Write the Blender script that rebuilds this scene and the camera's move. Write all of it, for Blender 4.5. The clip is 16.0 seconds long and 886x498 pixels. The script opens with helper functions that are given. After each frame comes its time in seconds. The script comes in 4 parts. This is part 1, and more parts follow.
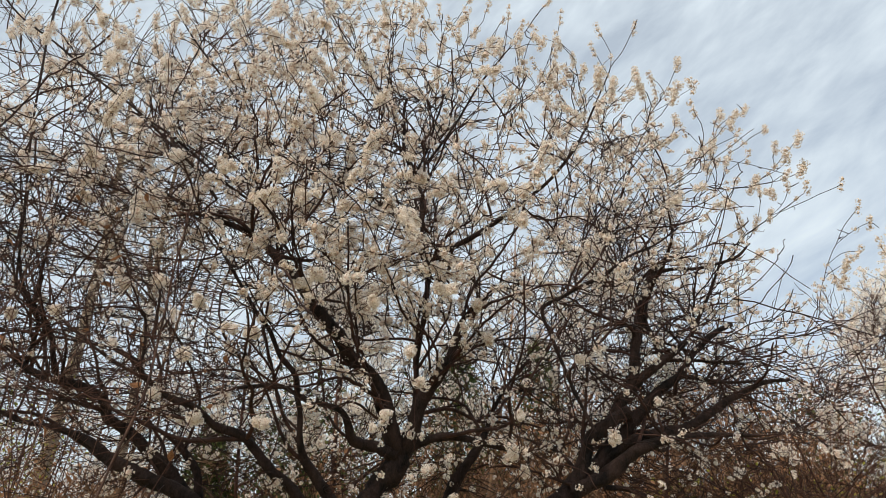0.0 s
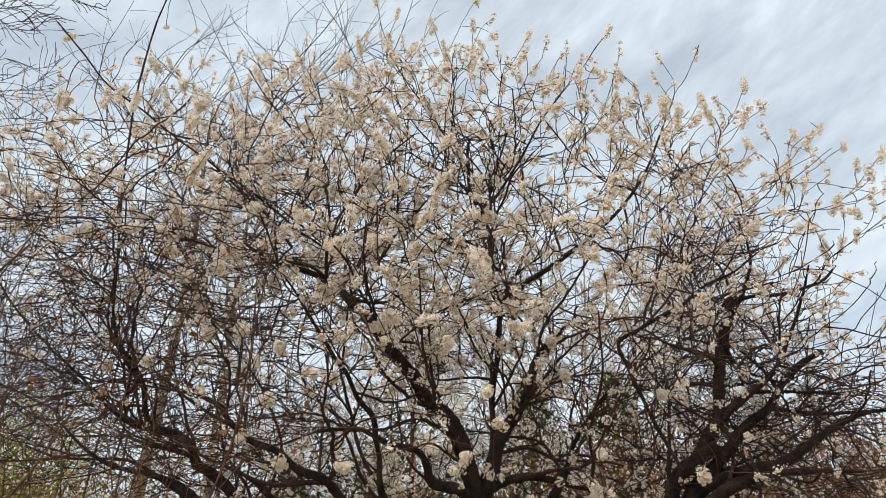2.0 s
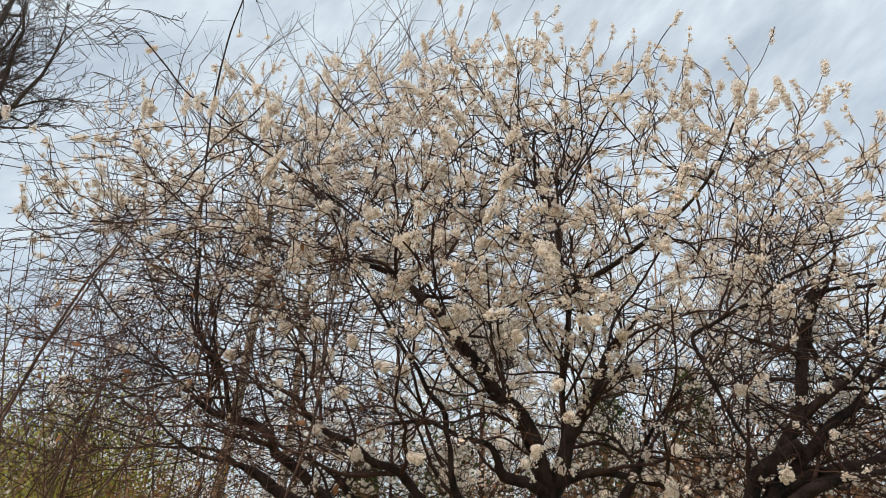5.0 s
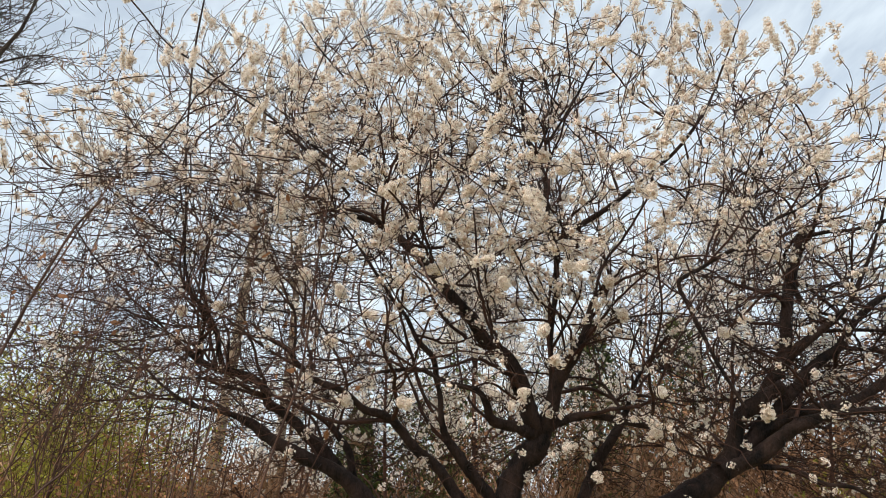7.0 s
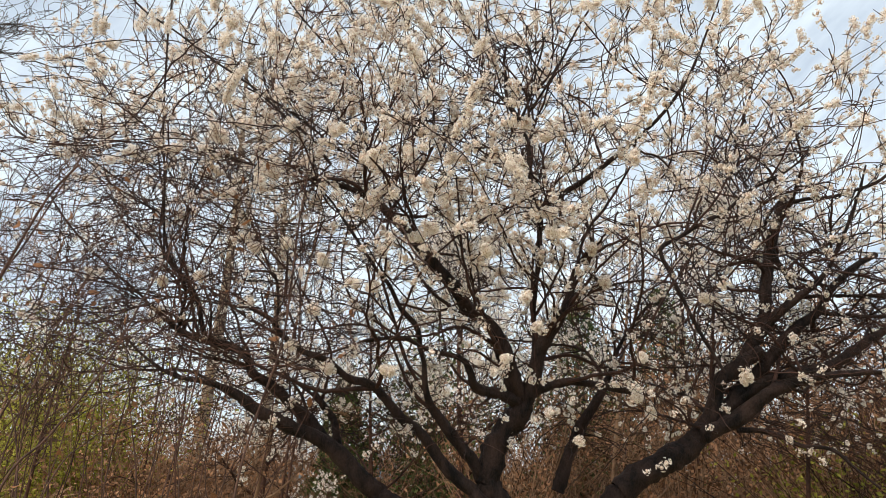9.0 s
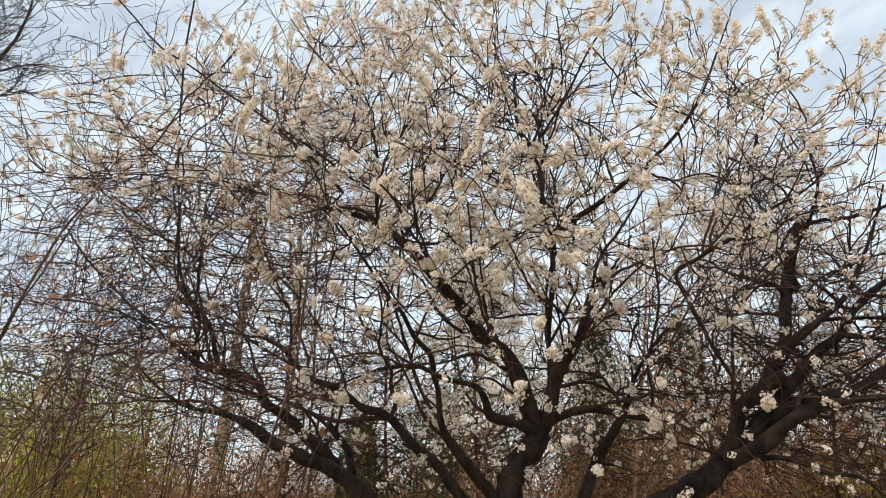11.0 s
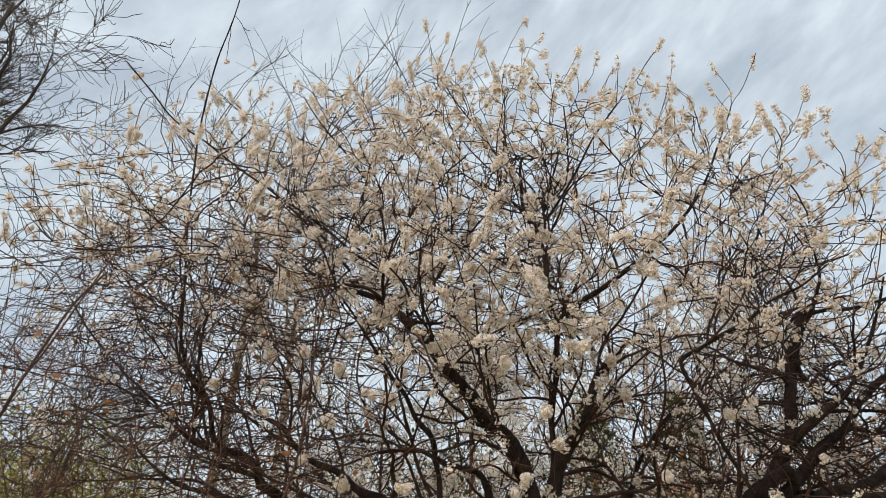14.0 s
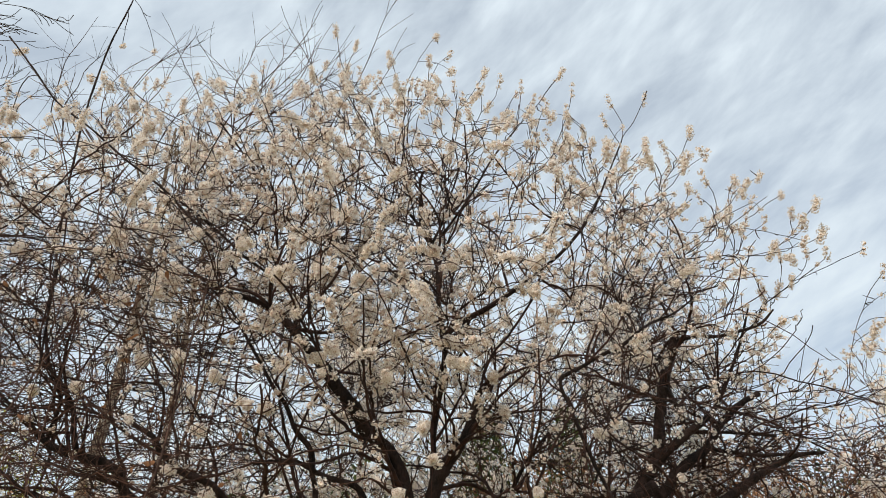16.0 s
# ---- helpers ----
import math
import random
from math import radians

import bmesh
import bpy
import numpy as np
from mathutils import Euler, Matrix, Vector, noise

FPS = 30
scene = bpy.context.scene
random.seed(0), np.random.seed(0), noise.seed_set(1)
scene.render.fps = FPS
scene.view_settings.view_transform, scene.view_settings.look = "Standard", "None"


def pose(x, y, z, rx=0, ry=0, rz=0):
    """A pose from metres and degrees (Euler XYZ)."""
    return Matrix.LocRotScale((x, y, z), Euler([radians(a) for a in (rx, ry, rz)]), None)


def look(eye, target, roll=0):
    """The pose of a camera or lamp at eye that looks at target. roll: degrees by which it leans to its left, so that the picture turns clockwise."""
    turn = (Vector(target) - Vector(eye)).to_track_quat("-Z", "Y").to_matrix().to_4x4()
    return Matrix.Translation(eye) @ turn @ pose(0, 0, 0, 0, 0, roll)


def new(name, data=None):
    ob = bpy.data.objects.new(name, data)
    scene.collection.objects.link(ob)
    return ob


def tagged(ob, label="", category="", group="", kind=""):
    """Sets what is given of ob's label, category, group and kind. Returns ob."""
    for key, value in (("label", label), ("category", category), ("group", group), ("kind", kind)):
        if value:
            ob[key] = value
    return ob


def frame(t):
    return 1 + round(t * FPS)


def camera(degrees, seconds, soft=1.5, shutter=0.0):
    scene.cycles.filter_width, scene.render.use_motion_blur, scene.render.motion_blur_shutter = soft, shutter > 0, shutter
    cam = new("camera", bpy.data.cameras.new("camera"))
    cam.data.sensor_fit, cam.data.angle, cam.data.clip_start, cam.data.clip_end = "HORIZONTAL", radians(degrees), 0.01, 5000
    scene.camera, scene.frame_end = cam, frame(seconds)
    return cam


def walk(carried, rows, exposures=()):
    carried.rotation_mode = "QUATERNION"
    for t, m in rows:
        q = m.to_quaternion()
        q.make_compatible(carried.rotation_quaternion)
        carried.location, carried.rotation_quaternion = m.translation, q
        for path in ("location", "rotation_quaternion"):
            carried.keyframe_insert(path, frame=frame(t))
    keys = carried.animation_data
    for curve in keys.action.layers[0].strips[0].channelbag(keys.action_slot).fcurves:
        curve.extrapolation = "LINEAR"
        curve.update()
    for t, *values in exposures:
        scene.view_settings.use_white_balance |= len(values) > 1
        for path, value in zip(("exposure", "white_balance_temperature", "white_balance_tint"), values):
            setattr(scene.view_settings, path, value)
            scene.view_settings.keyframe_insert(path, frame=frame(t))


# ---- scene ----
import collections

cam = camera(68.6, 16.0, soft=0.8)
PATH = [
    (0, 0, 0, 1.55, 112.5, 0, 0),
    (0.5, -0.006, 0.011, 1.548, 113.2, 0.67, 2.38),
    (1, -0.024, -0.009, 1.539, 113.9, 0.83, 4.5),
    (1.5, -0.038, -0.031, 1.574, 114.9, 0.42, 5.53),
    (2, -0.044, -0.042, 1.573, 115.49, 0.11, 6.19),
    (2.5, -0.047, -0.031, 1.596, 115.6, 0.5, 7.41),
    (3, -0.067, -0.067, 1.628, 115.364, 0.562, 9.061),
    (3.2, -0.066, -0.068, 1.62, 115.741, 0.349, 9.579),
    (5.3, -0.054, -0.073, 1.537, 114.83, -1.575, 11.854),
    (5.5, -0.053, -0.074, 1.529, 114.32, -1.46, 11.81),
    (6, -0.025, -0.063, 1.524, 112.95, -1.21, 11.92),
    (6.5, -0.024, -0.05, 1.512, 112.01, -0.84, 11.84),
    (7, -0.01, -0.035, 1.499, 111.31, -0.57, 11.64),
    (7.5, -0.016, -0.025, 1.487, 110.65, -0.35, 11.36),
    (8, -0.01, -0.019, 1.481, 110.08, -0.18, 10.96),
    (8.5, 0.002, -0.008, 1.47, 109.22, 0.07, 10.64),
    (8.7, 0.004, -0.005, 1.469, 108.987, 0.164, 10.58),
    (10.8, 0.023, 0.022, 1.456, 110.908, 0.601, 11.668),
    (11, 0.025, 0.025, 1.455, 111.59, 0.483, 12.16),
    (11.5, -0.005, 0.013, 1.48, 112.823, 0.128, 12.264),
    (12, -0.015, -0.003, 1.499, 113.5, -0.01, 12.02),
    (12.5, 0.004, -0.024, 1.526, 114.568, -0.312, 12.16),
    (13, 0.002, -0.043, 1.551, 115.708, -0.471, 12.489),
    (13.5, -0.009, -0.059, 1.565, 116.588, -0.495, 12.839),
    (14, -0.045, -0.064, 1.572, 117.151, -0.771, 11.078),
    (14.5, -0.025, -0.067, 1.592, 117.617, -0.984, 8.296),
    (15, 0.01, -0.077, 1.618, 117.824, -0.681, 5.837),
    (15.5, 0.069, -0.073, 1.62, 117.944, -0.617, 4.228),
    (16, 0.108, -0.059, 1.604, 117.926, -0.37, 2.632),
]
walk(cam, [(t, pose(x, y, z, rx, ry, rz)) for t, x, y, z, rx, ry, rz in PATH],
     exposures=[(0, -0.2), (1.5, -0.09), (3, -0.13), (5.5, -0.14), (6.5, -0.02), (8.5, 0.14), (11, 0.07), (12.5, -0.06), (14, -0.22), (16, -0.18)])

# ---- world and light ----
world = bpy.data.worlds.new("sky")
scene.world = world
world.use_nodes = True
wt = world.node_tree
wt.nodes.clear()
w_out = wt.nodes.new("ShaderNodeOutputWorld")
w_bg = wt.nodes.new("ShaderNodeBackground")
w_sky = wt.nodes.new("ShaderNodeTexSky")
w_sky.sky_type = "NISHITA"
w_sky.sun_disc = False
w_sky.sun_elevation = radians(48.8)
w_sky.sun_rotation = radians(205)
w_sky.air_density, w_sky.dust_density, w_sky.ozone_density = 1.0, 1.5, 1.5
w_co = wt.nodes.new("ShaderNodeTexCoord")
w_map = wt.nodes.new("ShaderNodeMapping")
w_map.vector_type = "TEXTURE"
w_map.inputs["Rotation"].default_value = (0.0, radians(-28), radians(6))
w_map.inputs["Scale"].default_value = (0.40, 0.34, 0.115)
w_n1 = wt.nodes.new("ShaderNodeTexNoise")
w_n1.inputs["Scale"].default_value, w_n1.inputs["Detail"].default_value = 1.5, 8.0
w_n1.inputs["Roughness"].default_value, w_n1.inputs["Distortion"].default_value = 0.56, 0.5
w_map2 = wt.nodes.new("ShaderNodeMapping")
w_map2.vector_type = "TEXTURE"
w_map2.inputs["Rotation"].default_value = (0.0, radians(-38), radians(-10))
w_map2.inputs["Scale"].default_value = (0.13, 0.12, 0.042)
w_n2 = wt.nodes.new("ShaderNodeTexNoise")
w_n2.inputs["Scale"].default_value, w_n2.inputs["Detail"].default_value = 1.5, 5.0
w_n2.inputs["Roughness"].default_value = 0.5
w_sum = wt.nodes.new("ShaderNodeMath")
w_sum.operation = "MULTIPLY_ADD"
w_sum.inputs[1].default_value = 0.55
w_ramp = wt.nodes.new("ShaderNodeValToRGB")
w_ramp.color_ramp.elements[0].position, w_ramp.color_ramp.elements[1].position = 0.56, 1.0
w_ramp.color_ramp.elements[0].color, w_ramp.color_ramp.elements[1].color = (0.56, 0.56, 0.56, 1), (1.0, 1.0, 1.0, 1)
w_mix = wt.nodes.new("ShaderNodeMixRGB")
w_mix.inputs["Color2"].default_value = (6.8, 7.65, 8.3, 1)
wt.links.new(w_co.outputs["Generated"], w_map2.inputs["Vector"])
wt.links.new(w_map2.outputs["Vector"], w_n2.inputs["Vector"])
wt.links.new(w_n2.outputs["Fac"], w_sum.inputs[0])
wt.links.new(w_n1.outputs["Fac"], w_sum.inputs[2])
w_bg.inputs["Strength"].default_value = 0.128
wt.links.new(w_co.outputs["Generated"], w_map.inputs["Vector"])
wt.links.new(w_map.outputs["Vector"], w_n1.inputs["Vector"])
wt.links.new(w_sum.outputs["Value"], w_ramp.inputs["Fac"])
wt.links.new(w_ramp.outputs["Color"], w_mix.inputs["Fac"])
wt.links.new(w_sky.outputs["Color"], w_mix.inputs["Color1"])
wt.links.new(w_mix.outputs["Color"], w_bg.inputs["Color"])
wt.links.new(w_bg.outputs["Background"], w_out.inputs["Surface"])

sun_data = bpy.data.lights.new("sun", "SUN")
sun_data.energy, sun_data.angle, sun_data.color = 3.6, radians(9), (1.0, 0.85, 0.69)
sun = new("sun", sun_data)
sun.matrix_world = look((-4.2, -5.6, 8.0), (0, 0, 0))
scene.view_settings.exposure = 0.0


# ---- materials ----
def material(name, low, high, rough=0.8, scale=8.0, bump=0.0, bump_scale=30.0, stretch=(1, 1, 1), island=0.0, through_light=0.0):
    """A noise-tinted surface; island: how much each loose piece differs; through_light: how much light a thin sheet lets through."""
    m = bpy.data.materials.new(name)
    m.use_nodes = True
    nt = m.node_tree
    nodes, link = nt.nodes, nt.links.new
    bsdf = nodes["Principled BSDF"]
    bsdf.inputs["Roughness"].default_value = rough
    bsdf.inputs["Specular IOR Level"].default_value = 0.25
    co = nodes.new("ShaderNodeTexCoord")
    mp = nodes.new("ShaderNodeMapping")
    mp.inputs["Scale"].default_value = stretch
    big = nodes.new("ShaderNodeTexNoise")
    big.inputs["Scale"].default_value, big.inputs["Detail"].default_value = scale, 5.0
    fine = nodes.new("ShaderNodeTexNoise")
    fine.inputs["Scale"].default_value, fine.inputs["Detail"].default_value = scale * 9, 3.0
    add = nodes.new("ShaderNodeMath")
    add.operation = "MULTIPLY_ADD"
    add.inputs[1].default_value, add.inputs[2].default_value = 0.45, -0.22
    both = nodes.new("ShaderNodeMath")
    both.operation = "ADD"
    ramp = nodes.new("ShaderNodeValToRGB")
    ramp.color_ramp.elements[0].position, ramp.color_ramp.elements[1].position = 0.32, 0.68
    ramp.color_ramp.elements[0].color, ramp.color_ramp.elements[1].color = (*low, 1), (*high, 1)
    link(co.outputs["Object"], mp.inputs["Vector"])
    link(mp.outputs["Vector"], big.inputs["Vector"])
    link(mp.outputs["Vector"], fine.inputs["Vector"])
    link(fine.outputs["Fac"], add.inputs[0])
    link(big.outputs["Fac"], both.inputs[0])
    link(add.outputs["Value"], both.inputs[1])
    value = both.outputs["Value"]
    if island:
        geo = nodes.new("ShaderNodeNewGeometry")
        spread = nodes.new("ShaderNodeMath")
        spread.operation = "MULTIPLY_ADD"
        spread.inputs[1].default_value, spread.inputs[2].default_value = island, -island / 2
        total = nodes.new("ShaderNodeMath")
        total.operation = "ADD"
        link(geo.outputs["Random Per Island"], spread.inputs[0])
        link(value, total.inputs[0])
        link(spread.outputs["Value"], total.inputs[1])
        value = total.outputs["Value"]
    link(value, ramp.inputs["Fac"])
    link(ramp.outputs["Color"], bsdf.inputs["Base Color"])
    if bump:
        rel = nodes.new("ShaderNodeTexNoise")
        rel.inputs["Scale"].default_value, rel.inputs["Detail"].default_value = bump_scale, 6.0
        bp = nodes.new("ShaderNodeBump")
        bp.inputs["Strength"].default_value, bp.inputs["Distance"].default_value = bump, 0.02
        link(mp.outputs["Vector"], rel.inputs["Vector"])
        link(rel.outputs["Fac"], bp.inputs["Height"])
        link(bp.outputs["Normal"], bsdf.inputs["Normal"])
    if through_light:
        tr = nodes.new("ShaderNodeBsdfTranslucent")
        mx = nodes.new("ShaderNodeMixShader")
        mx.inputs["Fac"].default_value = through_light
        link(ramp.outputs["Color"], tr.inputs["Color"])
        link(bsdf.outputs["BSDF"], mx.inputs[1])
        link(tr.outputs["BSDF"], mx.inputs[2])
        link(mx.outputs["Shader"], nodes["Material Output"].inputs["Surface"])
    return m


BARK = material("plum_bark", (0.005, 0.0038, 0.0038), (0.044, 0.027, 0.0225), 0.85, 11, 1.0, 55, (1, 1, 0.5))
TWIG = material("plum_twig", (0.008, 0.0044, 0.0042), (0.062, 0.029, 0.0205), 0.7, 14, 0, 30, (1, 1, 1), 0.35)
# tuft cores: calyx brown, with the shade in the gaps between petals painted in
SHADED_HEART = material("shaded_blossom_heart", (0.34, 0.22, 0.165), (0.84, 0.74, 0.63), 0.8, 90)
PETAL = material("cream_petal", (0.88, 0.81, 0.725), (0.985, 0.95, 0.895), 0.6, 6, 0, 30, (1, 1, 1), 0.6, 0.4)
STAMEN = material("stamen", (0.20, 0.085, 0.045), (0.52, 0.34, 0.15), 0.7, 20, 0, 30, (1, 1, 1), 0.6)
GREYBARK = material("grey_bark", (0.16, 0.12, 0.085), (0.33, 0.26, 0.19), 0.9, 4, 0.6, 16, (1, 1, 0.25))
DARKBARK = material("dark_bark", (0.03, 0.024, 0.022), (0.10, 0.08, 0.07), 0.9, 5, 0.6, 16, (1, 1, 0.3))
BRUSH = material("dry_brush", (0.12, 0.068, 0.042), (0.40, 0.255, 0.16), 0.85, 3, 0, 30, (1, 1, 1), 0.5)
BRUSHDARK = material("brown_twig", (0.018, 0.0090, 0.0075), (0.10, 0.050, 0.035), 0.85, 3, 0, 30, (1, 1, 1), 0.5)
CANE = material("red_brown_cane", (0.035, 0.019, 0.015), (0.14, 0.078, 0.054), 0.7, 16, 0.3, 60, (1, 1, 0.3))
DEADLEAF = material("dead_leaf", (0.13, 0.055, 0.028), (0.36, 0.18, 0.085), 0.7, 14, 0, 30, (1, 1, 1), 0.6, 0.3)
GREENLEAF = material("spring_leaf", (0.16, 0.17, 0.02), (0.43, 0.42, 0.07), 0.6, 3, 0, 30, (1, 1, 1), 0.7, 0.35)
PINELEAF = material("evergreen_leaf", (0.03, 0.05, 0.016), (0.11, 0.14, 0.04), 0.7, 3, 0, 30, (1, 1, 1), 0.6, 0.15)
DRYLEAF = material("dry_brown_leaf", (0.13, 0.066, 0.036), (0.40, 0.22, 0.12), 0.8, 3, 0, 30, (1, 1, 1), 0.7, 0.2)
GROUND = material("leaf_litter", (0.15, 0.12, 0.055), (0.34, 0.27, 0.13), 0.95, 1.2, 0.7, 14)
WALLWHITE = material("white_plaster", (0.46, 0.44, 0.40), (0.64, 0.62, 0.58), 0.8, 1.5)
ROOF = material("grey_roof", (0.30, 0.30, 0.30), (0.45, 0.45, 0.45), 0.7, 2)
GLASSBLUE = material("blue_window_glass", (0.05, 0.13, 0.20), (0.12, 0.26, 0.36), 0.15, 1)


# ---- builders ----
def mesh_from(name, verts, faces, mats, index=None, smooth=False):
    """One mesh from arrays: verts n x 3, faces m x 3 or m x 4, index: material per face."""
    me = bpy.data.meshes.new(name)
    verts, faces = np.asarray(verts, np.float32), np.asarray(faces, np.int32)
    k = faces.shape[1]
    me.vertices.add(len(verts))
    me.vertices.foreach_set("co", verts.ravel())
    me.loops.add(faces.size)
    me.loops.foreach_set("vertex_index", faces.ravel())
    me.polygons.add(len(faces))
    me.polygons.foreach_set("loop_start", np.arange(0, faces.size, k, dtype=np.int32))
    for m in mats:
        me.materials.append(m)
    if index is not None:
        me.polygons.foreach_set("material_index", np.asarray(index, np.int32))
    me.polygons.foreach_set("use_smooth", np.full(len(faces), smooth))
    me.update(calc_edges=True)
    return me


def part(name, me, parent=None, label="", kind=""):
    ob = new(name, me)
    ob.parent = parent
    return tagged(ob, label, kind=kind)


def tube(points, radii, sides):
    """Rings of a tapering branch: vertices and quads, the tip closed to a point by its radius."""
    p, r = np.asarray(points, float), np.asarray(radii, float)
    n = len(p)
    tan = np.gradient(p, axis=0)
    tan /= np.linalg.norm(tan, axis=1)[:, None] + 1e-9
    mean = tan.mean(0)
    ref = np.eye(3)[np.argmin(np.abs(mean))]
    u = np.cross(tan, ref)
    u /= np.linalg.norm(u, axis=1)[:, None] + 1e-9
    v = np.cross(tan, u)
    a = np.arange(sides) * (2 * math.pi / sides)
    ring = np.cos(a)[None, :, None] * u[:, None] + np.sin(a)[None, :, None] * v[:, None]
    verts = (p[:, None] + ring * r[:, None, None] if r.ndim == 1 else p[:, None] + ring * r[:, :, None]).reshape(-1, 3)
    i, j = np.meshgrid(np.arange(n - 1), np.arange(sides), indexing="ij")
    j2 = (j + 1) % sides
    quads = np.stack([i * sides + j, i * sides + j2, (i + 1) * sides + j2, (i + 1) * sides + j], -1).reshape(-1, 4)
    return verts, quads


def tubes(name, chains, mats, sides=4):
    """Many tapering branches in one mesh; chains of equal length are laid out together."""
    by_length = collections.defaultdict(list)
    for c in chains:
        by_length[len(c[0])].append(c)
    vs, fs, base = [], [], 0
    a = np.arange(sides) * (2 * math.pi / sides)
    for n, group in by_length.items():
        p, r = np.array([c[0] for c in group], float), np.array([c[1] for c in group], float)
        tan = unit(np.gradient(p, axis=1))
        ref = np.eye(3)[np.argmin(np.abs(tan.mean(1)), axis=1)][:, None]
        u = unit(np.cross(tan, ref))
        v = np.cross(tan, u)
        ring = np.cos(a)[:, None] * u[:, :, None] + np.sin(a)[:, None] * v[:, :, None]
        vs.append((p[:, :, None] + ring * r[:, :, None, None]).reshape(-1, 3))
        k, i, j = np.meshgrid(np.arange(len(group)), np.arange(n - 1), np.arange(sides), indexing="ij")
        j2, first = (j + 1) % sides, (k * n + i) * sides + base
        fs.append(np.stack([first + j, first + j2, first + sides + j2, first + sides + j], -1).reshape(-1, 4))
        base += len(group) * n * sides
    return mesh_from(name, np.concatenate(vs), np.concatenate(fs), mats, smooth=True)


def spline(points, step=0.05):
    """Catmull-Rom through rows of (x, y, z, r), at even small steps."""
    p = np.asarray(points, float)
    p = np.vstack([2 * p[0] - p[1], p, 2 * p[-1] - p[-2]])
    out = []
    for k in range(1, len(p) - 2):
        a, b, c, d = p[k - 1:k + 3]
        n = max(2, int(np.linalg.norm((c - b)[:3]) / step))
        t = np.linspace(0, 1, n, endpoint=False)[:, None]
        out.append(0.5 * (2 * b + (c - a) * t + (2 * a - 5 * b + 4 * c - d) * t**2 + (3 * b - a - 3 * c + d) * t**3))
    return np.vstack([*out, p[-2][None]])


def unit(v):
    v = np.asarray(v, float)
    return v / (np.linalg.norm(v, axis=-1, keepdims=True) + 1e-9)


def turns(n, rng):
    """n random rotation matrices."""
    q = unit(rng.normal(size=(n, 4)))
    w, x, y, z = q.T
    return np.stack([1 - 2 * (y * y + z * z), 2 * (x * y - z * w), 2 * (x * z + y * w), 2 * (x * y + z * w), 1 - 2 * (x * x + z * z),
                     2 * (y * z - x * w), 2 * (x * z - y * w), 2 * (y * z + x * w), 1 - 2 * (x * x + y * y)], -1).reshape(n, 3, 3)


def facing(normals, rng):
    """Rotation matrices that turn +z to the normals, spun at random."""
    z = unit(normals)
    x = unit(np.cross(z, rng.normal(size=z.shape)))
    return np.stack([x, np.cross(z, x), z], -1)


# ---- the flowering plum: trunk, stems and limbs ----
plum = tagged(new("plum_tree"), "old plum tree with dark crooked limbs in creamy white blossom", "tree")
STEM_LINES = []


def limb(name, *rows):
    """One crooked limb through (x, y, z, radius in mm), knobbly, with a rounded end."""
    p = spline([(x, y, z, r / 1000) for x, y, z, r in rows], 0.035)
    rng = np.random.default_rng(len(STEM_LINES) + 11)
    n, sides = len(p), 12
    wob = np.zeros((n, 3))
    for k in range(3):
        wob += np.sin(np.linspace(0, n * (0.25 + 0.22 * k), n)[:, None] + rng.uniform(0, 6, 3)) * (0.10 / (k + 1))
    centre = p[:, :3] + wob * p[:, 3:] * 0.8
    lump = 1 + 0.09 * np.sin(np.arange(n)[:, None] * 0.55 + rng.uniform(0, 6, sides)) + rng.normal(0, 0.075, (n, sides))
    radii = p[:, 3:] * lump
    end = centre[-1] + unit(centre[-1] - centre[-2]) * p[-1, 3] * 0.5
    centre = np.vstack([centre, centre[-1] + (end - centre[-1]) * 0.6, end])
    radii = np.vstack([radii, radii[-1] * 0.7, radii[-1] * 0.03])
    v, q = tube(centre, radii, sides)
    part(name, mesh_from(name, v, q, [BARK], smooth=True), plum)
    STEM_LINES.append(p)


# the foot and the three stems that rise from it
limb("trunk", (0.02, 5.55, -0.15, 190), (0.0, 5.53, 0.1, 165), (0.0, 5.5, 0.35, 150), (-0.05, 5.45, 0.55, 130))
limb("stem", (-0.03, 5.46, 0.5, 110), (-0.37, 5.37, 0.94, 107), (-0.65, 5.3, 1.39, 98))
limb("stem", (-0.03, 5.46, 0.5, 100), (-0.84, 5.37, 0.90, 86), (-1.51, 5.3, 1.3, 76))
limb("stem", (-0.03, 5.46, 0.5, 110), (0.19, 5.54, 0.92, 108), (0.36, 5.6, 1.33, 99))
limb("stem", (-0.03, 5.46, 0.5, 62), (-0.41, 5.32, 0.92, 55), (-0.73, 5.2, 1.33, 50))
limb("trunk", (-0.65, 5.30, 1.39, 98), (-0.50, 5.30, 1.77, 94), (-0.38, 5.30, 1.91, 90), (-0.32, 5.30, 2.05, 86))
limb("limb", (-0.34, 5.30, 2.01, 70), (-0.39, 5.21, 2.13, 66), (-0.46, 5.12, 2.38, 57), (-0.56, 5.03, 2.57, 53), (-0.72, 4.94, 2.70, 53), (-0.79, 4.85, 2.83, 50), (-0.93, 4.75, 2.99, 48), (-1.12, 4.66, 3.22, 39), (-1.33, 4.57, 3.45, 30), (-1.54, 4.48, 3.58, 23), (-1.80, 4.39, 3.64, 15), (-2.06, 4.30, 3.78, 10))
limb("limb", (-0.32, 5.30, 2.01, 70), (-0.24, 5.25, 2.19, 64), (-0.17, 5.20, 2.38, 58), (-0.10, 5.15, 2.51, 50), (0.05, 5.10, 2.71, 35), (0.14, 5.05, 2.99, 23), (0.28, 5.00, 3.14, 15))
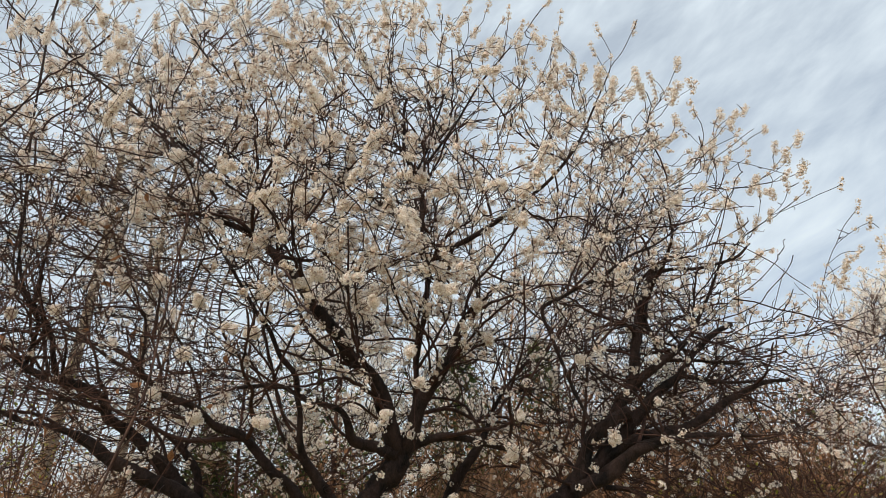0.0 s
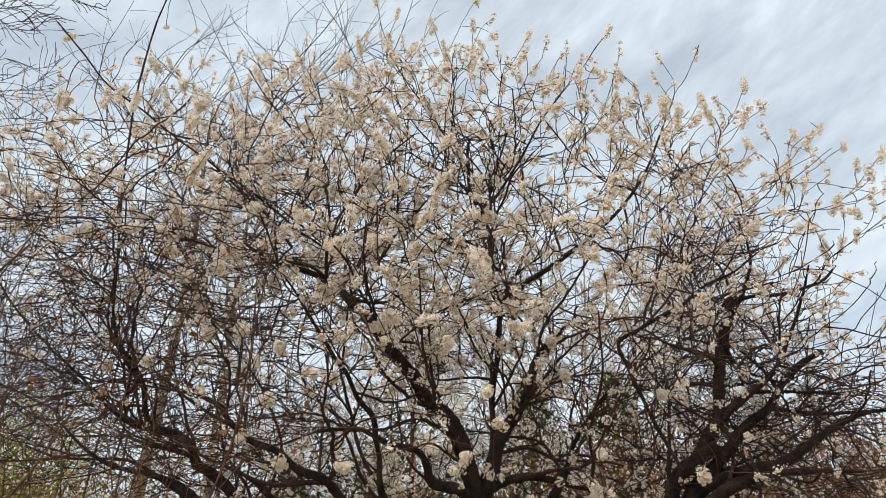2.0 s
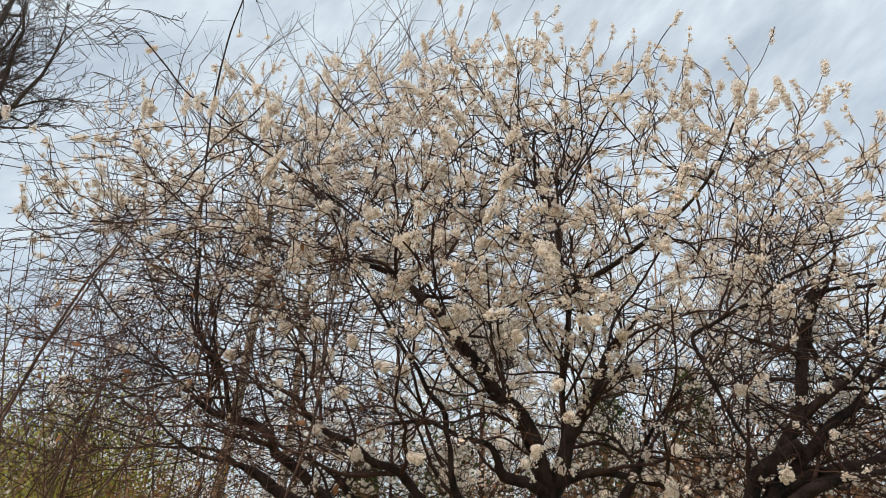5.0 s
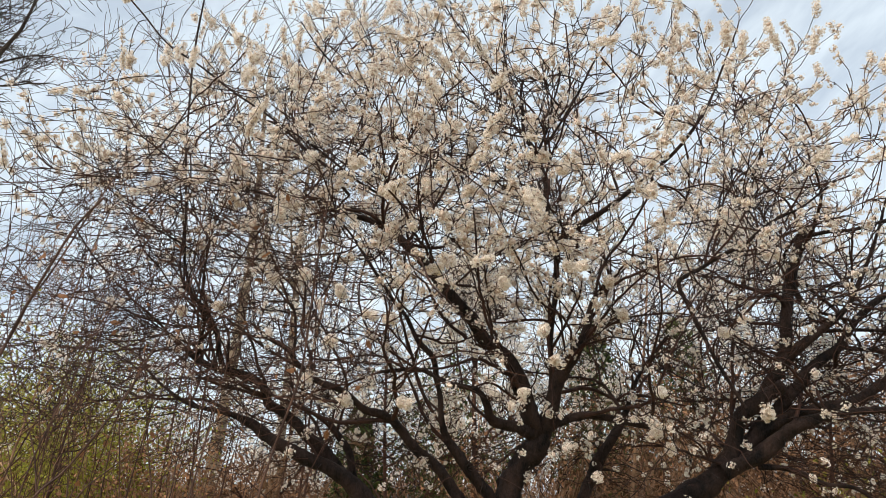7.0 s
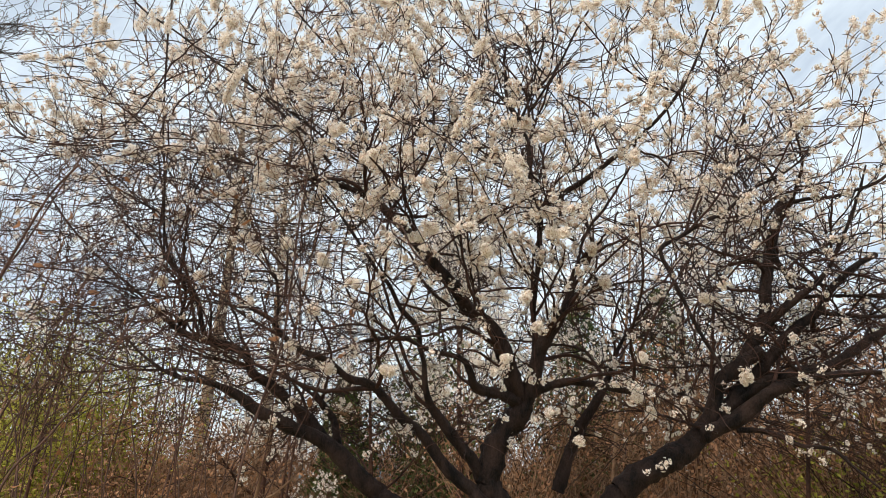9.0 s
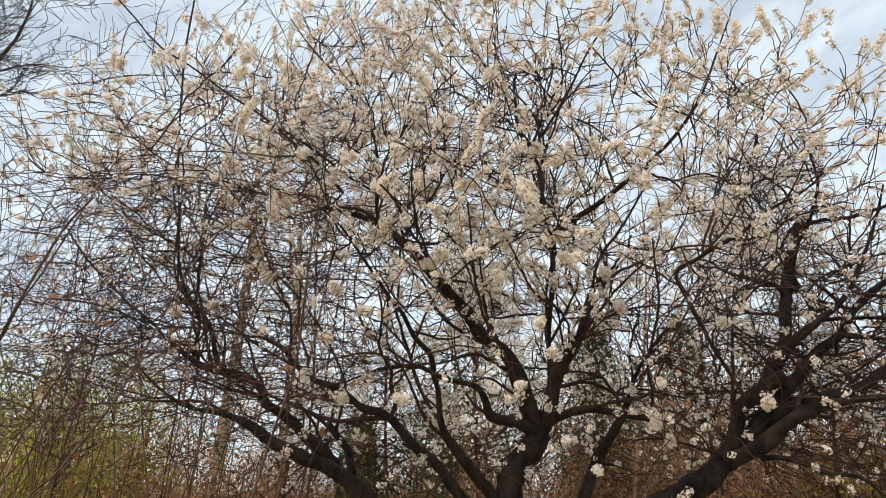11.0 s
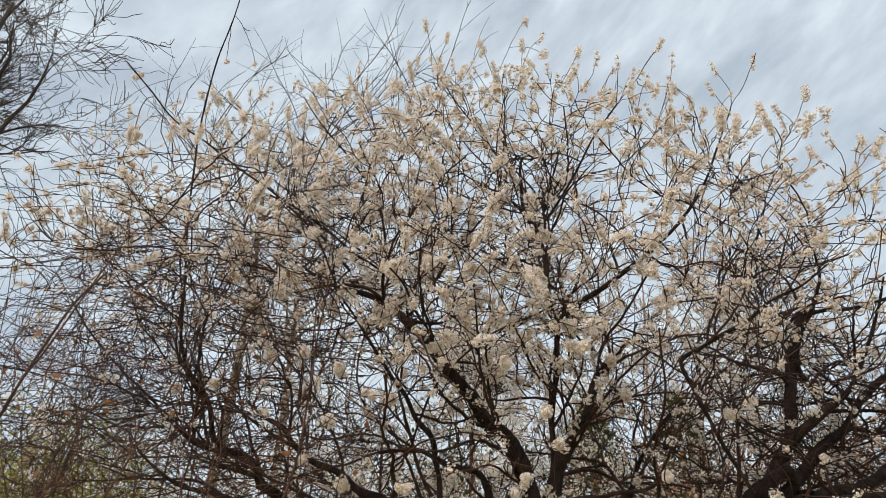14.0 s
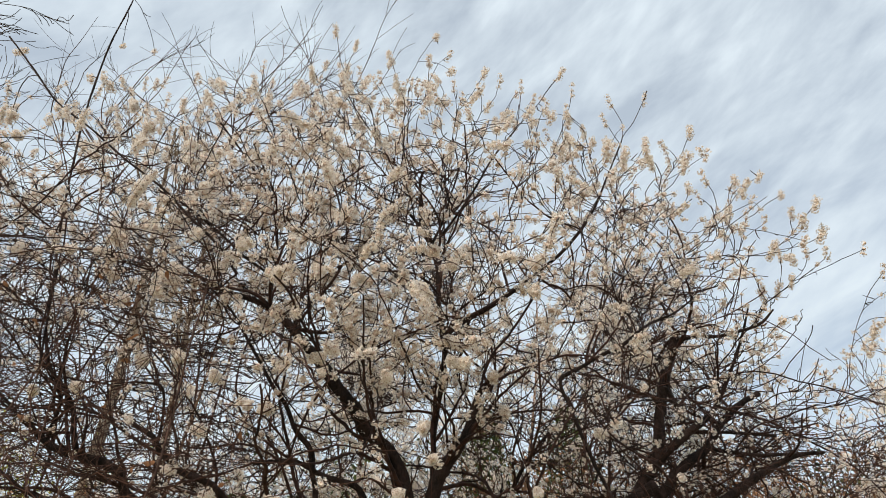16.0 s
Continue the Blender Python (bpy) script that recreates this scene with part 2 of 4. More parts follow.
limb("limb", (-0.23, 5.30, 2.21, 36), (-0.21, 5.24, 2.48, 26), (-0.21, 5.18, 2.74, 21), (-0.14, 5.12, 3.19, 20), (-0.11, 5.07, 3.48, 22), (0.03, 5.01, 3.61, 24), (0.27, 4.95, 3.72, 22), (0.45, 4.89, 3.83, 20), (0.68, 4.83, 3.98, 16), (0.96, 4.77, 4.23, 13), (1.16, 4.72, 4.51, 10), (1.28, 4.66, 4.77, 8), (1.44, 4.60, 5.12, 5))
limb("limb", (-0.12, 4.90, 3.36, 25), (-0.17, 4.89, 3.76, 20), (-0.18, 4.88, 4.04, 20), (-0.25, 4.86, 4.28, 20), (-0.33, 4.85, 4.47, 15), (-0.34, 4.84, 4.72, 13), (-0.34, 4.83, 4.90, 12), (-0.28, 4.81, 5.00, 8), (-0.07, 4.80, 4.88, 5))
limb("limb", (-0.25, 4.85, 4.27, 16), (-0.36, 4.81, 4.45, 13), (-0.50, 4.78, 4.60, 11), (-0.64, 4.74, 4.66, 8), (-0.85, 4.70, 4.81, 5))
limb("limb", (-0.23, 4.85, 4.26, 13), (-0.14, 4.84, 4.47, 11), (-0.07, 4.82, 4.73, 8), (0.00, 4.81, 5.01, 7), (-0.05, 4.80, 5.36, 5))
limb("limb", (-0.37, 5.25, 2.00, 54), (-0.50, 5.19, 2.04, 46), (-0.64, 5.13, 2.07, 40), (-0.70, 5.07, 2.12, 34), (-0.72, 5.01, 2.22, 29), (-0.78, 4.94, 2.30, 22), (-0.98, 4.88, 2.35, 18), (-1.09, 4.82, 2.40, 16), (-1.21, 4.76, 2.44, 16), (-1.48, 4.70, 2.42, 13))
limb("limb", (-1.07, 4.80, 2.39, 22), (-1.08, 4.73, 2.52, 20), (-1.19, 4.66, 2.65, 18), (-1.26, 4.59, 2.81, 16), (-1.36, 4.51, 2.94, 13), (-1.56, 4.44, 3.26, 11), (-1.69, 4.37, 3.46, 8), (-1.86, 4.30, 3.63, 6))
limb("limb", (-0.34, 5.30, 2.00, 47), (-0.17, 5.28, 2.10, 36), (0.04, 5.26, 2.14, 30), (0.28, 5.24, 2.10, 26), (0.49, 5.22, 2.05, 26), (0.63, 5.20, 2.02, 17))
limb("limb", (-0.68, 5.30, 1.41, 51), (-0.70, 5.23, 1.50, 46), (-0.82, 5.16, 1.66, 46), (-0.93, 5.09, 1.81, 40), (-1.01, 5.01, 1.93, 34), (-1.05, 4.94, 2.05, 25), (-1.05, 4.87, 2.27, 18), (-1.08, 4.80, 2.39, 16))
limb("limb", (-0.73, 5.20, 1.33, 50), (-0.94, 5.14, 1.51, 46), (-1.10, 5.07, 1.74, 40), (-1.26, 5.01, 1.87, 37), (-1.36, 4.94, 2.00, 34), (-1.46, 4.88, 2.10, 32), (-1.62, 4.81, 2.15, 29), (-1.70, 4.75, 2.22, 25), (-1.79, 4.69, 2.29, 25), (-1.92, 4.62, 2.33, 22), (-2.00, 4.56, 2.39, 20), (-2.08, 4.49, 2.47, 20), (-2.12, 4.43, 2.55, 18), (-2.26, 4.36, 2.63, 13), (-2.37, 4.30, 2.73, 10))
limb("limb", (-2.11, 4.50, 2.53, 11), (-2.09, 4.46, 2.69, 10), (-2.10, 4.42, 2.85, 10), (-2.13, 4.38, 2.90, 8), (-2.27, 4.34, 2.91, 6), (-2.41, 4.30, 2.89, 4))
limb("limb", (-1.51, 5.30, 1.30, 76), (-1.60, 5.23, 1.40, 70), (-1.80, 5.16, 1.61, 64), (-1.99, 5.09, 1.74, 56), (-2.18, 5.02, 1.82, 50), (-2.41, 4.95, 1.94, 49), (-2.61, 4.88, 2.08, 32), (-2.80, 4.81, 2.15, 20), (-3.07, 4.74, 2.21, 15), (-3.29, 4.67, 2.35, 10), (-3.44, 4.60, 2.50, 8))
limb("limb", (-1.91, 5.30, 1.66, 58), (-2.05, 5.24, 1.81, 54), (-2.15, 5.18, 1.94, 49), (-2.28, 5.12, 2.07, 43), (-2.44, 5.07, 2.19, 38), (-2.53, 5.01, 2.25, 38), (-2.56, 4.95, 2.37, 32), (-2.66, 4.89, 2.44, 32), (-2.80, 4.83, 2.48, 32), (-2.93, 4.77, 2.51, 28), (-3.08, 4.72, 2.59, 23), (-3.19, 4.66, 2.69, 17), (-3.26, 4.60, 2.76, 13))
limb("limb", (-2.84, 4.80, 2.49, 23), (-2.87, 4.74, 2.61, 20), (-2.90, 4.69, 2.79, 18), (-2.97, 4.63, 2.94, 16), (-3.09, 4.57, 3.09, 13), (-3.16, 4.51, 3.33, 11), (-3.18, 4.46, 3.58, 8), (-3.16, 4.40, 3.89, 7))
limb("limb", (-3.08, 4.75, 2.60, 17), (-3.03, 4.69, 2.69, 15), (-2.97, 4.62, 2.83, 13), (-2.97, 4.56, 2.94, 11), (-3.02, 4.50, 3.02, 9))
limb("limb", (-1.88, 5.40, 1.62, 38), (-1.91, 5.40, 1.75, 33), (-1.94, 5.40, 1.89, 30), (-2.04, 5.40, 2.01, 31), (-2.14, 5.40, 2.12, 28))
limb("limb", (-0.12, 6.00, 1.31, 57), (-0.01, 6.03, 1.61, 53), (0.13, 6.06, 1.87, 50), (0.28, 6.09, 2.08, 41), (0.38, 6.11, 2.26, 30), (0.51, 6.14, 2.56, 16), (0.75, 6.17, 2.88, 12), (0.98, 6.20, 3.09, 9))
limb("trunk", (0.36, 5.60, 1.33, 99), (0.50, 5.62, 1.41, 99), (0.73, 5.65, 1.53, 96), (0.91, 5.67, 1.64, 93), (1.08, 5.70, 1.80, 89))
limb("limb", (1.08, 5.70, 1.80, 72), (1.16, 5.67, 1.94, 64), (1.22, 5.65, 2.12, 58), (1.36, 5.62, 2.26, 56), (1.57, 5.60, 2.39, 54))
limb("limb", (1.09, 5.70, 1.78, 72), (1.30, 5.70, 1.97, 60), (1.54, 5.70, 2.14, 52), (1.77, 5.70, 2.20, 46), (2.06, 5.70, 2.25, 47), (2.26, 5.70, 2.36, 38), (2.48, 5.70, 2.50, 30), (2.80, 5.70, 2.64, 21), (3.04, 5.70, 2.67, 13))
limb("limb", (1.05, 5.60, 1.74, 63), (1.31, 5.57, 1.86, 59), (1.53, 5.53, 2.02, 55), (1.73, 5.50, 2.12, 39), (1.97, 5.47, 2.16, 28), (2.23, 5.43, 2.17, 19), (2.55, 5.40, 2.16, 12))
limb("limb", (1.26, 5.70, 1.94, 56), (1.43, 5.70, 2.12, 52), (1.69, 5.70, 2.38, 46), (1.86, 5.70, 2.56, 41), (2.08, 5.70, 2.70, 35), (2.23, 5.70, 2.91, 30), (2.43, 5.70, 3.08, 26), (2.61, 5.70, 3.17, 26))
limb("limb", (1.44, 5.70, 2.32, 52), (1.57, 5.67, 2.50, 53), (1.72, 5.64, 2.67, 40), (1.91, 5.61, 2.81, 35), (2.16, 5.59, 3.01, 20), (2.35, 5.56, 3.33, 14), (2.51, 5.53, 3.66, 11), (2.60, 5.50, 3.90, 7))
limb("limb", (1.58, 5.70, 2.50, 53), (1.65, 5.67, 2.65, 46), (1.74, 5.65, 3.09, 44), (1.89, 5.62, 3.54, 42), (1.96, 5.60, 3.72, 28))
limb("limb", (1.92, 5.65, 2.82, 25), (1.88, 5.63, 2.99, 20), (1.82, 5.62, 3.13, 20), (1.80, 5.60, 3.23, 12))
limb("limb", (1.94, 5.70, 2.84, 18), (2.22, 5.70, 2.84, 14), (2.54, 5.70, 2.82, 14), (2.67, 5.70, 2.81, 13))
limb("limb", (2.07, 5.70, 2.71, 20), (2.23, 5.70, 2.68, 16), (2.51, 5.70, 2.65, 14), (2.84, 5.70, 2.66, 11))
limb("limb", (1.30, 5.60, 1.78, 23), (1.45, 5.57, 1.77, 21), (1.59, 5.53, 1.72, 19), (1.72, 5.50, 1.65, 17), (1.91, 5.47, 1.62, 13), (2.04, 5.43, 1.48, 10), (2.16, 5.40, 1.35, 7))
limb("limb", (1.14, 5.00, 2.14, 12), (1.01, 4.99, 2.42, 13), (0.95, 4.98, 2.58, 13), (0.85, 4.97, 2.87, 13), (0.79, 4.96, 3.08, 15), (0.93, 4.95, 3.17, 15), (1.14, 4.94, 3.29, 16), (1.30, 4.93, 3.36, 14), (1.51, 4.92, 3.52, 11), (1.74, 4.91, 3.62, 8), (1.94, 4.90, 3.77, 6))
limb("limb", (1.92, 5.50, 3.60, 20), (2.07, 5.47, 3.62, 16), (2.28, 5.45, 3.62, 14), (2.62, 5.43, 3.71, 13), (2.77, 5.40, 3.84, 7))
limb("limb", (-2.92, 4.20, 3.00, 8), (-2.98, 4.17, 3.55, 8), (-3.06, 4.14, 4.16, 8), (-3.10, 4.11, 4.71, 8), (-3.12, 4.09, 5.24, 8), (-3.08, 4.06, 5.88, 7), (-2.98, 4.03, 6.41, 6), (-2.91, 4.00, 6.98, 5))
limb("limb", (-1.75, 4.50, 3.83, 12), (-1.95, 4.45, 4.09, 11), (-2.16, 4.40, 4.28, 10), (-2.46, 4.35, 4.57, 9), (-2.83, 4.30, 4.85, 8), (-3.16, 4.25, 5.13, 8), (-3.50, 4.20, 5.39, 7), (-3.79, 4.15, 5.74, 8), (-4.09, 4.10, 6.09, 6))
limb("limb", (-1.49, 4.60, 3.70, 12), (-1.47, 4.54, 4.09, 9), (-1.56, 4.48, 4.48, 9), (-1.80, 4.42, 4.88, 8), (-2.08, 4.36, 5.25, 7), (-2.25, 4.30, 5.52, 5))
limb("limb", (-1.53, 4.70, 3.90, 11), (-1.77, 4.65, 4.06, 10), (-2.03, 4.60, 4.29, 10), (-2.32, 4.55, 4.51, 9), (-2.56, 4.50, 4.64, 8))
limb("limb", (-0.16, 4.80, 4.30, 11), (-0.05, 4.78, 4.44, 10), (0.14, 4.75, 4.74, 9), (0.31, 4.72, 5.05, 8), (0.54, 4.70, 5.37, 7))
TIPS = [
    (-1.15, 4.40, 6.35), (-0.62, 4.49, 6.05), (-0.22, 4.83, 6.68), (0.26, 4.70, 6.04), (0.94, 4.41, 5.74), (1.06, 4.61, 5.72), (1.39, 4.64, 5.60), (1.65, 4.45, 5.46), (2.12, 4.79, 5.34), (2.06, 4.42, 4.82), (2.52, 4.58, 4.70), (2.70, 4.66, 4.57), (2.93, 4.61, 4.44), (2.96, 4.70, 4.21), (3.32, 4.79, 4.12), (3.50, 4.92, 3.97), (-0.37, 4.52, 5.76), (-1.31, 4.74, 6.24), (-3.13, 4.77, 6.53), (-3.31, 4.53, 6.37), (-4.16, 4.35, 6.15), (-2.71, 4.93, 6.28), (-3.08, 4.53, 5.78), (-2.04, 4.54, 5.69), (-1.88, 4.89, 6.17), (-0.90, 4.70, 5.73), (0.60, 4.63, 5.79), (1.88, 4.81, 4.99), (0.07, 4.37, 5.38)]

HERO_A = [
    (-0.03, 3.90, 3.03, 0.066),
    (-0.04, 3.90, 2.90, 0.062),
    (0.06, 3.90, 2.90, 0.065),
    (-0.34, 3.90, 2.10, 0.056),
    (-0.41, 3.90, 2.04, 0.042),
    (-1.72, 3.90, 2.24, 0.042),
    (-1.18, 3.90, 2.60, 0.070),
    (-1.32, 3.90, 2.63, 0.064),
    (-1.52, 3.90, 2.83, 0.085),
    (-2.03, 3.90, 2.92, 0.077),
    (-1.80, 3.90, 2.95, 0.071),
    (-1.57, 3.90, 2.47, 0.064),
    (-0.89, 3.90, 2.92, 0.085),
    (-0.78, 3.90, 2.98, 0.071),
    (-0.43, 3.90, 2.83, 0.073),
    (-0.13, 3.90, 2.29, 0.059),
    (-0.19, 3.90, 2.49, 0.064),
    (-0.01, 3.90, 3.58, 0.116),
    (-0.15, 3.90, 3.68, 0.086),
    (-1.26, 3.90, 3.55, 0.112),
    (-0.94, 3.90, 3.59, 0.099)]
HERO_B = [
    (-0.66, 3.90, 3.47, 0.085),
    (-1.95, 3.90, 3.57, 0.076),
    (-2.38, 3.90, 3.82, 0.098),
    (-2.41, 3.90, 4.83, 0.099),
    (-2.45, 3.90, 4.69, 0.108),
    (-2.60, 3.90, 5.08, 0.093),
    (-3.58, 3.90, 4.97, 0.099),
    (-3.48, 3.90, 4.78, 0.097),
    (0.32, 4.60, 2.74, 0.092),
    (0.98, 4.60, 2.59, 0.093),
    (1.39, 4.60, 3.14, 0.098),
    (0.51, 4.60, 2.22, 0.082),
    (0.46, 4.60, 1.93, 0.073),
    (0.54, 4.60, 1.84, 0.061),
    (0.08, 4.60, 1.66, 0.052),
    (-1.07, 3.90, 2.06, 0.061),
    (-1.44, 3.90, 2.10, 0.063),
    (-2.69, 3.90, 2.75, 0.064),
    (-2.41, 3.90, 2.74, 0.062),
    (1.18, 4.60, 2.05, 0.075),
    (0.24, 4.60, 3.00, 0.072)]

# ---- the flowering plum: shoots grown from the limbs ----
rng = np.random.default_rng(5)


def crown_top(x, y):
    top = np.interp(x, [-4.6, -3.4, -2.6, -1.1, -0.2, 0.5, 1.0, 1.6, 2.0, 2.4, 2.8, 3.2, 3.6], [6.05, 5.92, 5.82, 6.23, 6.13, 5.74, 5.6, 5.28, 4.94, 4.54, 4.17, 3.77, 3.07])
    return top - 0.10 - 0.95 * np.maximum(0, 4.6 - y) - 0.25 * np.maximum(0, y - 5.0)


def crown_foot(x, y):
    return 1.7 + 0.3 * np.maximum(0, 4.6 - y) - 0.1 * np.clip(x, -3, 0)


def inside(p, slack=0.0):
    return crown_foot(p[0], p[1]) - slack < p[2] < crown_top(p[0], p[1]) + slack and -5.2 < p[0] < 3.8 and 3.3 < p[1] < 7.6


def bent(a, lead, t, n, rng, rough):
    """A crooked shoot from a towards t that leaves along lead, bowed and kinked from bud to bud."""
    gap = np.linalg.norm(t - a)
    s = np.linspace(0, 1, n + 1)[1:, None]
    mid = a + lead * gap * 0.5 + rng.normal(0, rough * 3.6 * gap, 3)
    line = (1 - s) ** 2 * a + 2 * s * (1 - s) * mid + s**2 * t
    for k in (2, 3, 5):
        line = line + rng.normal(0, rough * gap / k, 3) * np.sin(s * math.pi * k)
    return line + rng.normal(0, rough * 0.12, (n, 3)) * np.sin(s * math.pi)


class Growth:
    """Branch nodes, with their tangents, and the shoots laid over them."""

    def __init__(self, points, tangents, radii):
        self.pos, self.tan, self.rad, self.shoots, self.dead = [*points], [*tangents], [*radii], [], set()

    def add(self, j, line, base, tip, rank):
        ids = [j]
        base = max(tip, min(base, 0.6 * self.rad[j]))
        for n, q in enumerate(line):
            self.rad.append(base + (tip - base) * (n + 1) / len(line))
            self.tan.append(unit(q - self.pos[ids[-1]]))
            ids.append(len(self.pos))
            self.pos.append(q)
        self.shoots.append((ids, base, tip, rank))

    def sprout(self, many, pool, lengths, base, tip, rank, rng, up=0.2, wide=0.95):
        made, tries = 0, 0
        while made < many and tries < many * 30:
            tries += 1
            j = pool[rng.integers(0, len(pool))]
            a = self.pos[j]
            out = unit(a - np.array([-0.3, 5.3, 2.2]))
            crest = max(0.0, 1.0 - (crown_top(a[0], a[1]) - a[2]) / 1.2)
            d = unit(self.tan[j] * 0.3 + out * 0.3 + rng.normal(0, wide, 3) * (1, 0.9, 0.75) + (0, 0, up + 1.1 * crest))
            ln = rng.uniform(*lengths)
            lift = np.array([0, 0, rng.uniform(-0.12, 0.22)]) * ln
            t = a + d * ln + lift
            if not inside(t, -0.14):
                continue
            lead = unit(d + self.tan[j] * 0.3 - lift / ln * 1.2 + rng.normal(0, 0.2, 3))
            self.add(j, bent(a, lead, t, max(4, int(ln / 0.06)), rng, 0.034), base * rng.uniform(0.7, 1.2) * (0.6 + 0.4 * ln / lengths[1]), tip, rank)
            made += 1

    def prune(self, rng):
        kept = []
        for row in self.shoots:
            ids = row[0]
            if ids[0] in self.dead or rng.random() < open_share(self.pos[ids[len(ids) // 2]]):
                self.dead.update(ids[1:])
            else:
                kept.append(row)
        self.shoots = kept

    def reach(self, targets, rng, base, tip, rank, rough=0.034):
        p, gone = np.array(self.pos), list(self.dead)
        for t in targets:
            d = np.linalg.norm(p - t, axis=1) + 0.8 * np.maximum(0, p[:, 2] - t[2])
            d[d < 0.25] = 9
            d[gone] = 99
            j = int(np.argmin(d))
            a = p[j]
            lead = unit(unit(t - a) + 0.5 * self.tan[j] + rng.normal(0, 0.2, 3))
            gap = np.linalg.norm(t - a)
            self.add(j, bent(a, lead, t, max(4, int(gap / 0.06)), rng, rough), base, tip, rank)


def open_share(p):
    """How much of the small growth is missing: the lower crown is open round the limbs."""
    x, y, z = p
    if x > 0.9:
        return float(np.interp(z, [3.0, 4.2], [0.34, 0.05])) * (1.0 if y < 5.7 else 0.1)
    return float(np.interp(z, [2.6, 3.5], [0.36, 0.0])) * (1.0 if y < 5.6 else 0.1)


def thin(g, ids, cell):
    """At most one node for each small cell of space, so that crowded limbs sprout no more than others."""
    kept = {}
    for i in ids:
        kept.setdefault(tuple((np.asarray(g.pos[i]) // cell).astype(int)), i)
    return list(kept.values())


lines = [p[:, :3] for p in STEM_LINES[5:]]
pts = np.vstack([p[::2] for p in lines])
tgs = np.vstack([unit(np.gradient(p, axis=0))[::2] for p in lines])
rds = np.concatenate([p[::2, 3] for p in STEM_LINES[5:]])
keep = pts[:, 2] > 1.75
tree = Growth(pts[keep], tgs[keep], rds[keep])
tree.sprout(260, thin(tree, range(len(tree.pos)), 0.2), (0.6, 1.5), 0.0185, 0.0060, 1, rng)
first = [i for ids, *_ in tree.shoots for i in ids[3:]]
tree.sprout(620, thin(tree, first, 0.16), (0.4, 1.0), 0.0118, 0.0042, 2, rng)
second = [i for ids, *_, k in tree.shoots if k == 2 for i in ids[2:]] + first
tree.sprout(1000, thin(tree, second, 0.13), (0.22, 0.6), 0.0066, 0.0031, 3, rng, 0.25, 1.1)
gaps, taken = [], {tuple(q) for q in (np.array(tree.pos) // 0.19).astype(int)}
for _ in range(9000):
    p = np.array([rng.uniform(-4.8, 3.4), rng.uniform(3.5, 7.0), rng.uniform(1.9, 6.6)])
    q = tuple((p // 0.19).astype(int))
    if inside(p, -0.12) and q not in taken and len(gaps) < 1500:
        gaps.append(p)
        taken.add(q)
for _ in range(150):
    gaps.append(np.array([rng.uniform(-0.2, 2.4), rng.uniform(5.2, 7.0), rng.uniform(2.1, 4.6)]))
for _ in range(420):
    p = np.array([rng.uniform(-2.2, 2.5), rng.uniform(5.4, 7.3), rng.uniform(2.6, 5.7)])
    if inside(p, 0.2):
        gaps.append(p)
for _ in range(700):
    p = np.array([rng.uniform(1.3, 3.5), rng.uniform(4.6, 6.6), rng.uniform(2.3, 4.5)])
    if inside(p, 0.05):
        gaps.append(p)
tree.reach(gaps, rng, 0.0068, 0.0032, 3)
front = []
while len(front) < 300:
    p = np.array([rng.uniform(-2.5, 2.2), rng.uniform(3.6, 4.5), rng.uniform(2.3, 5.2)])
    if inside(p):
        front.append(p)
tree.reach(front, rng, 0.0055, 0.0026, 7)
tree.prune(rng)
tree.reach([np.array(t) for t in TIPS], rng, 0.006, 0.0028, 4, 0.016)
crest = []
for _ in range(170):
    x, y = rng.uniform(-4.4, 3.4), rng.uniform(4.2, 5.3)
    crest.append(np.array([x, y, crown_top(x, y) + rng.uniform(-0.35, 0.24)]))
tree.reach(crest, rng, 0.0050, 0.0026, 6, 0.016)
# thin low twigs in front of the stems, with a few small flowers, and the tangle behind the limbs
low = [np.array([rng.uniform(-2.4, 2.8), rng.uniform(4.3, 5.3), rng.uniform(1.4, 2.3)]) for _ in range(90)]
tree.reach(low, rng, 0.0042, 0.0018, 8)
behind = [np.array([rng.uniform(-3.6, 3.2), rng.uniform(5.6, 7.4), rng.uniform(1.6, 3.9)]) for _ in range(1300)]
tree.reach(behind, rng, 0.0058, 0.0024, 9)
heroes = [np.array(h[:3]) for h in HERO_A + HERO_B]
tree.reach(heroes, rng, 0.005, 0.0025, 5)
every = thin(tree, [i for ids, *_ in tree.shoots for i in ids[2:]], 0.09)
nodes = np.array(tree.pos)
chains = []
for n, (ids, base, tip, rank) in enumerate(tree.shoots):
    c = (nodes[ids], np.linspace(base, tip, len(ids)))
    if n < 290:
        part("shoot", tubes("shoot", [c], [TWIG], 6), plum)
    else:
        chains.append(c)
def wander(a, d, ln, n, rng, bow, kink):
    """A thin twig from a along d that bows to one side and kinks a little at its buds."""
    s = np.linspace(0, 1, n)[:, None]
    side = rng.normal(0, bow * ln, 3)
    return a + d * ln * s + side * np.sin(s * math.pi * rng.uniform(0.5, 1.6)) + np.vstack([np.zeros(3), rng.normal(0, kink, (n - 1, 3))])


# fine side twigs, bare
for _ in range(2300):
    k = every[rng.integers(0, len(every))]
    if crown_top(nodes[k][0], nodes[k][1]) - nodes[k][2] < 0.5 or nodes[k][0] > 2.6:
        continue
    d = unit(rng.normal(0, 1, 3) + tree.tan[k] * 0.7 + (0, 0, 0.1))
    chains.append((wander(nodes[k], d, rng.uniform(0.14, 0.7), 8, rng, 0.14, 0.006), np.linspace(0.0036, 0.0020, 8)))
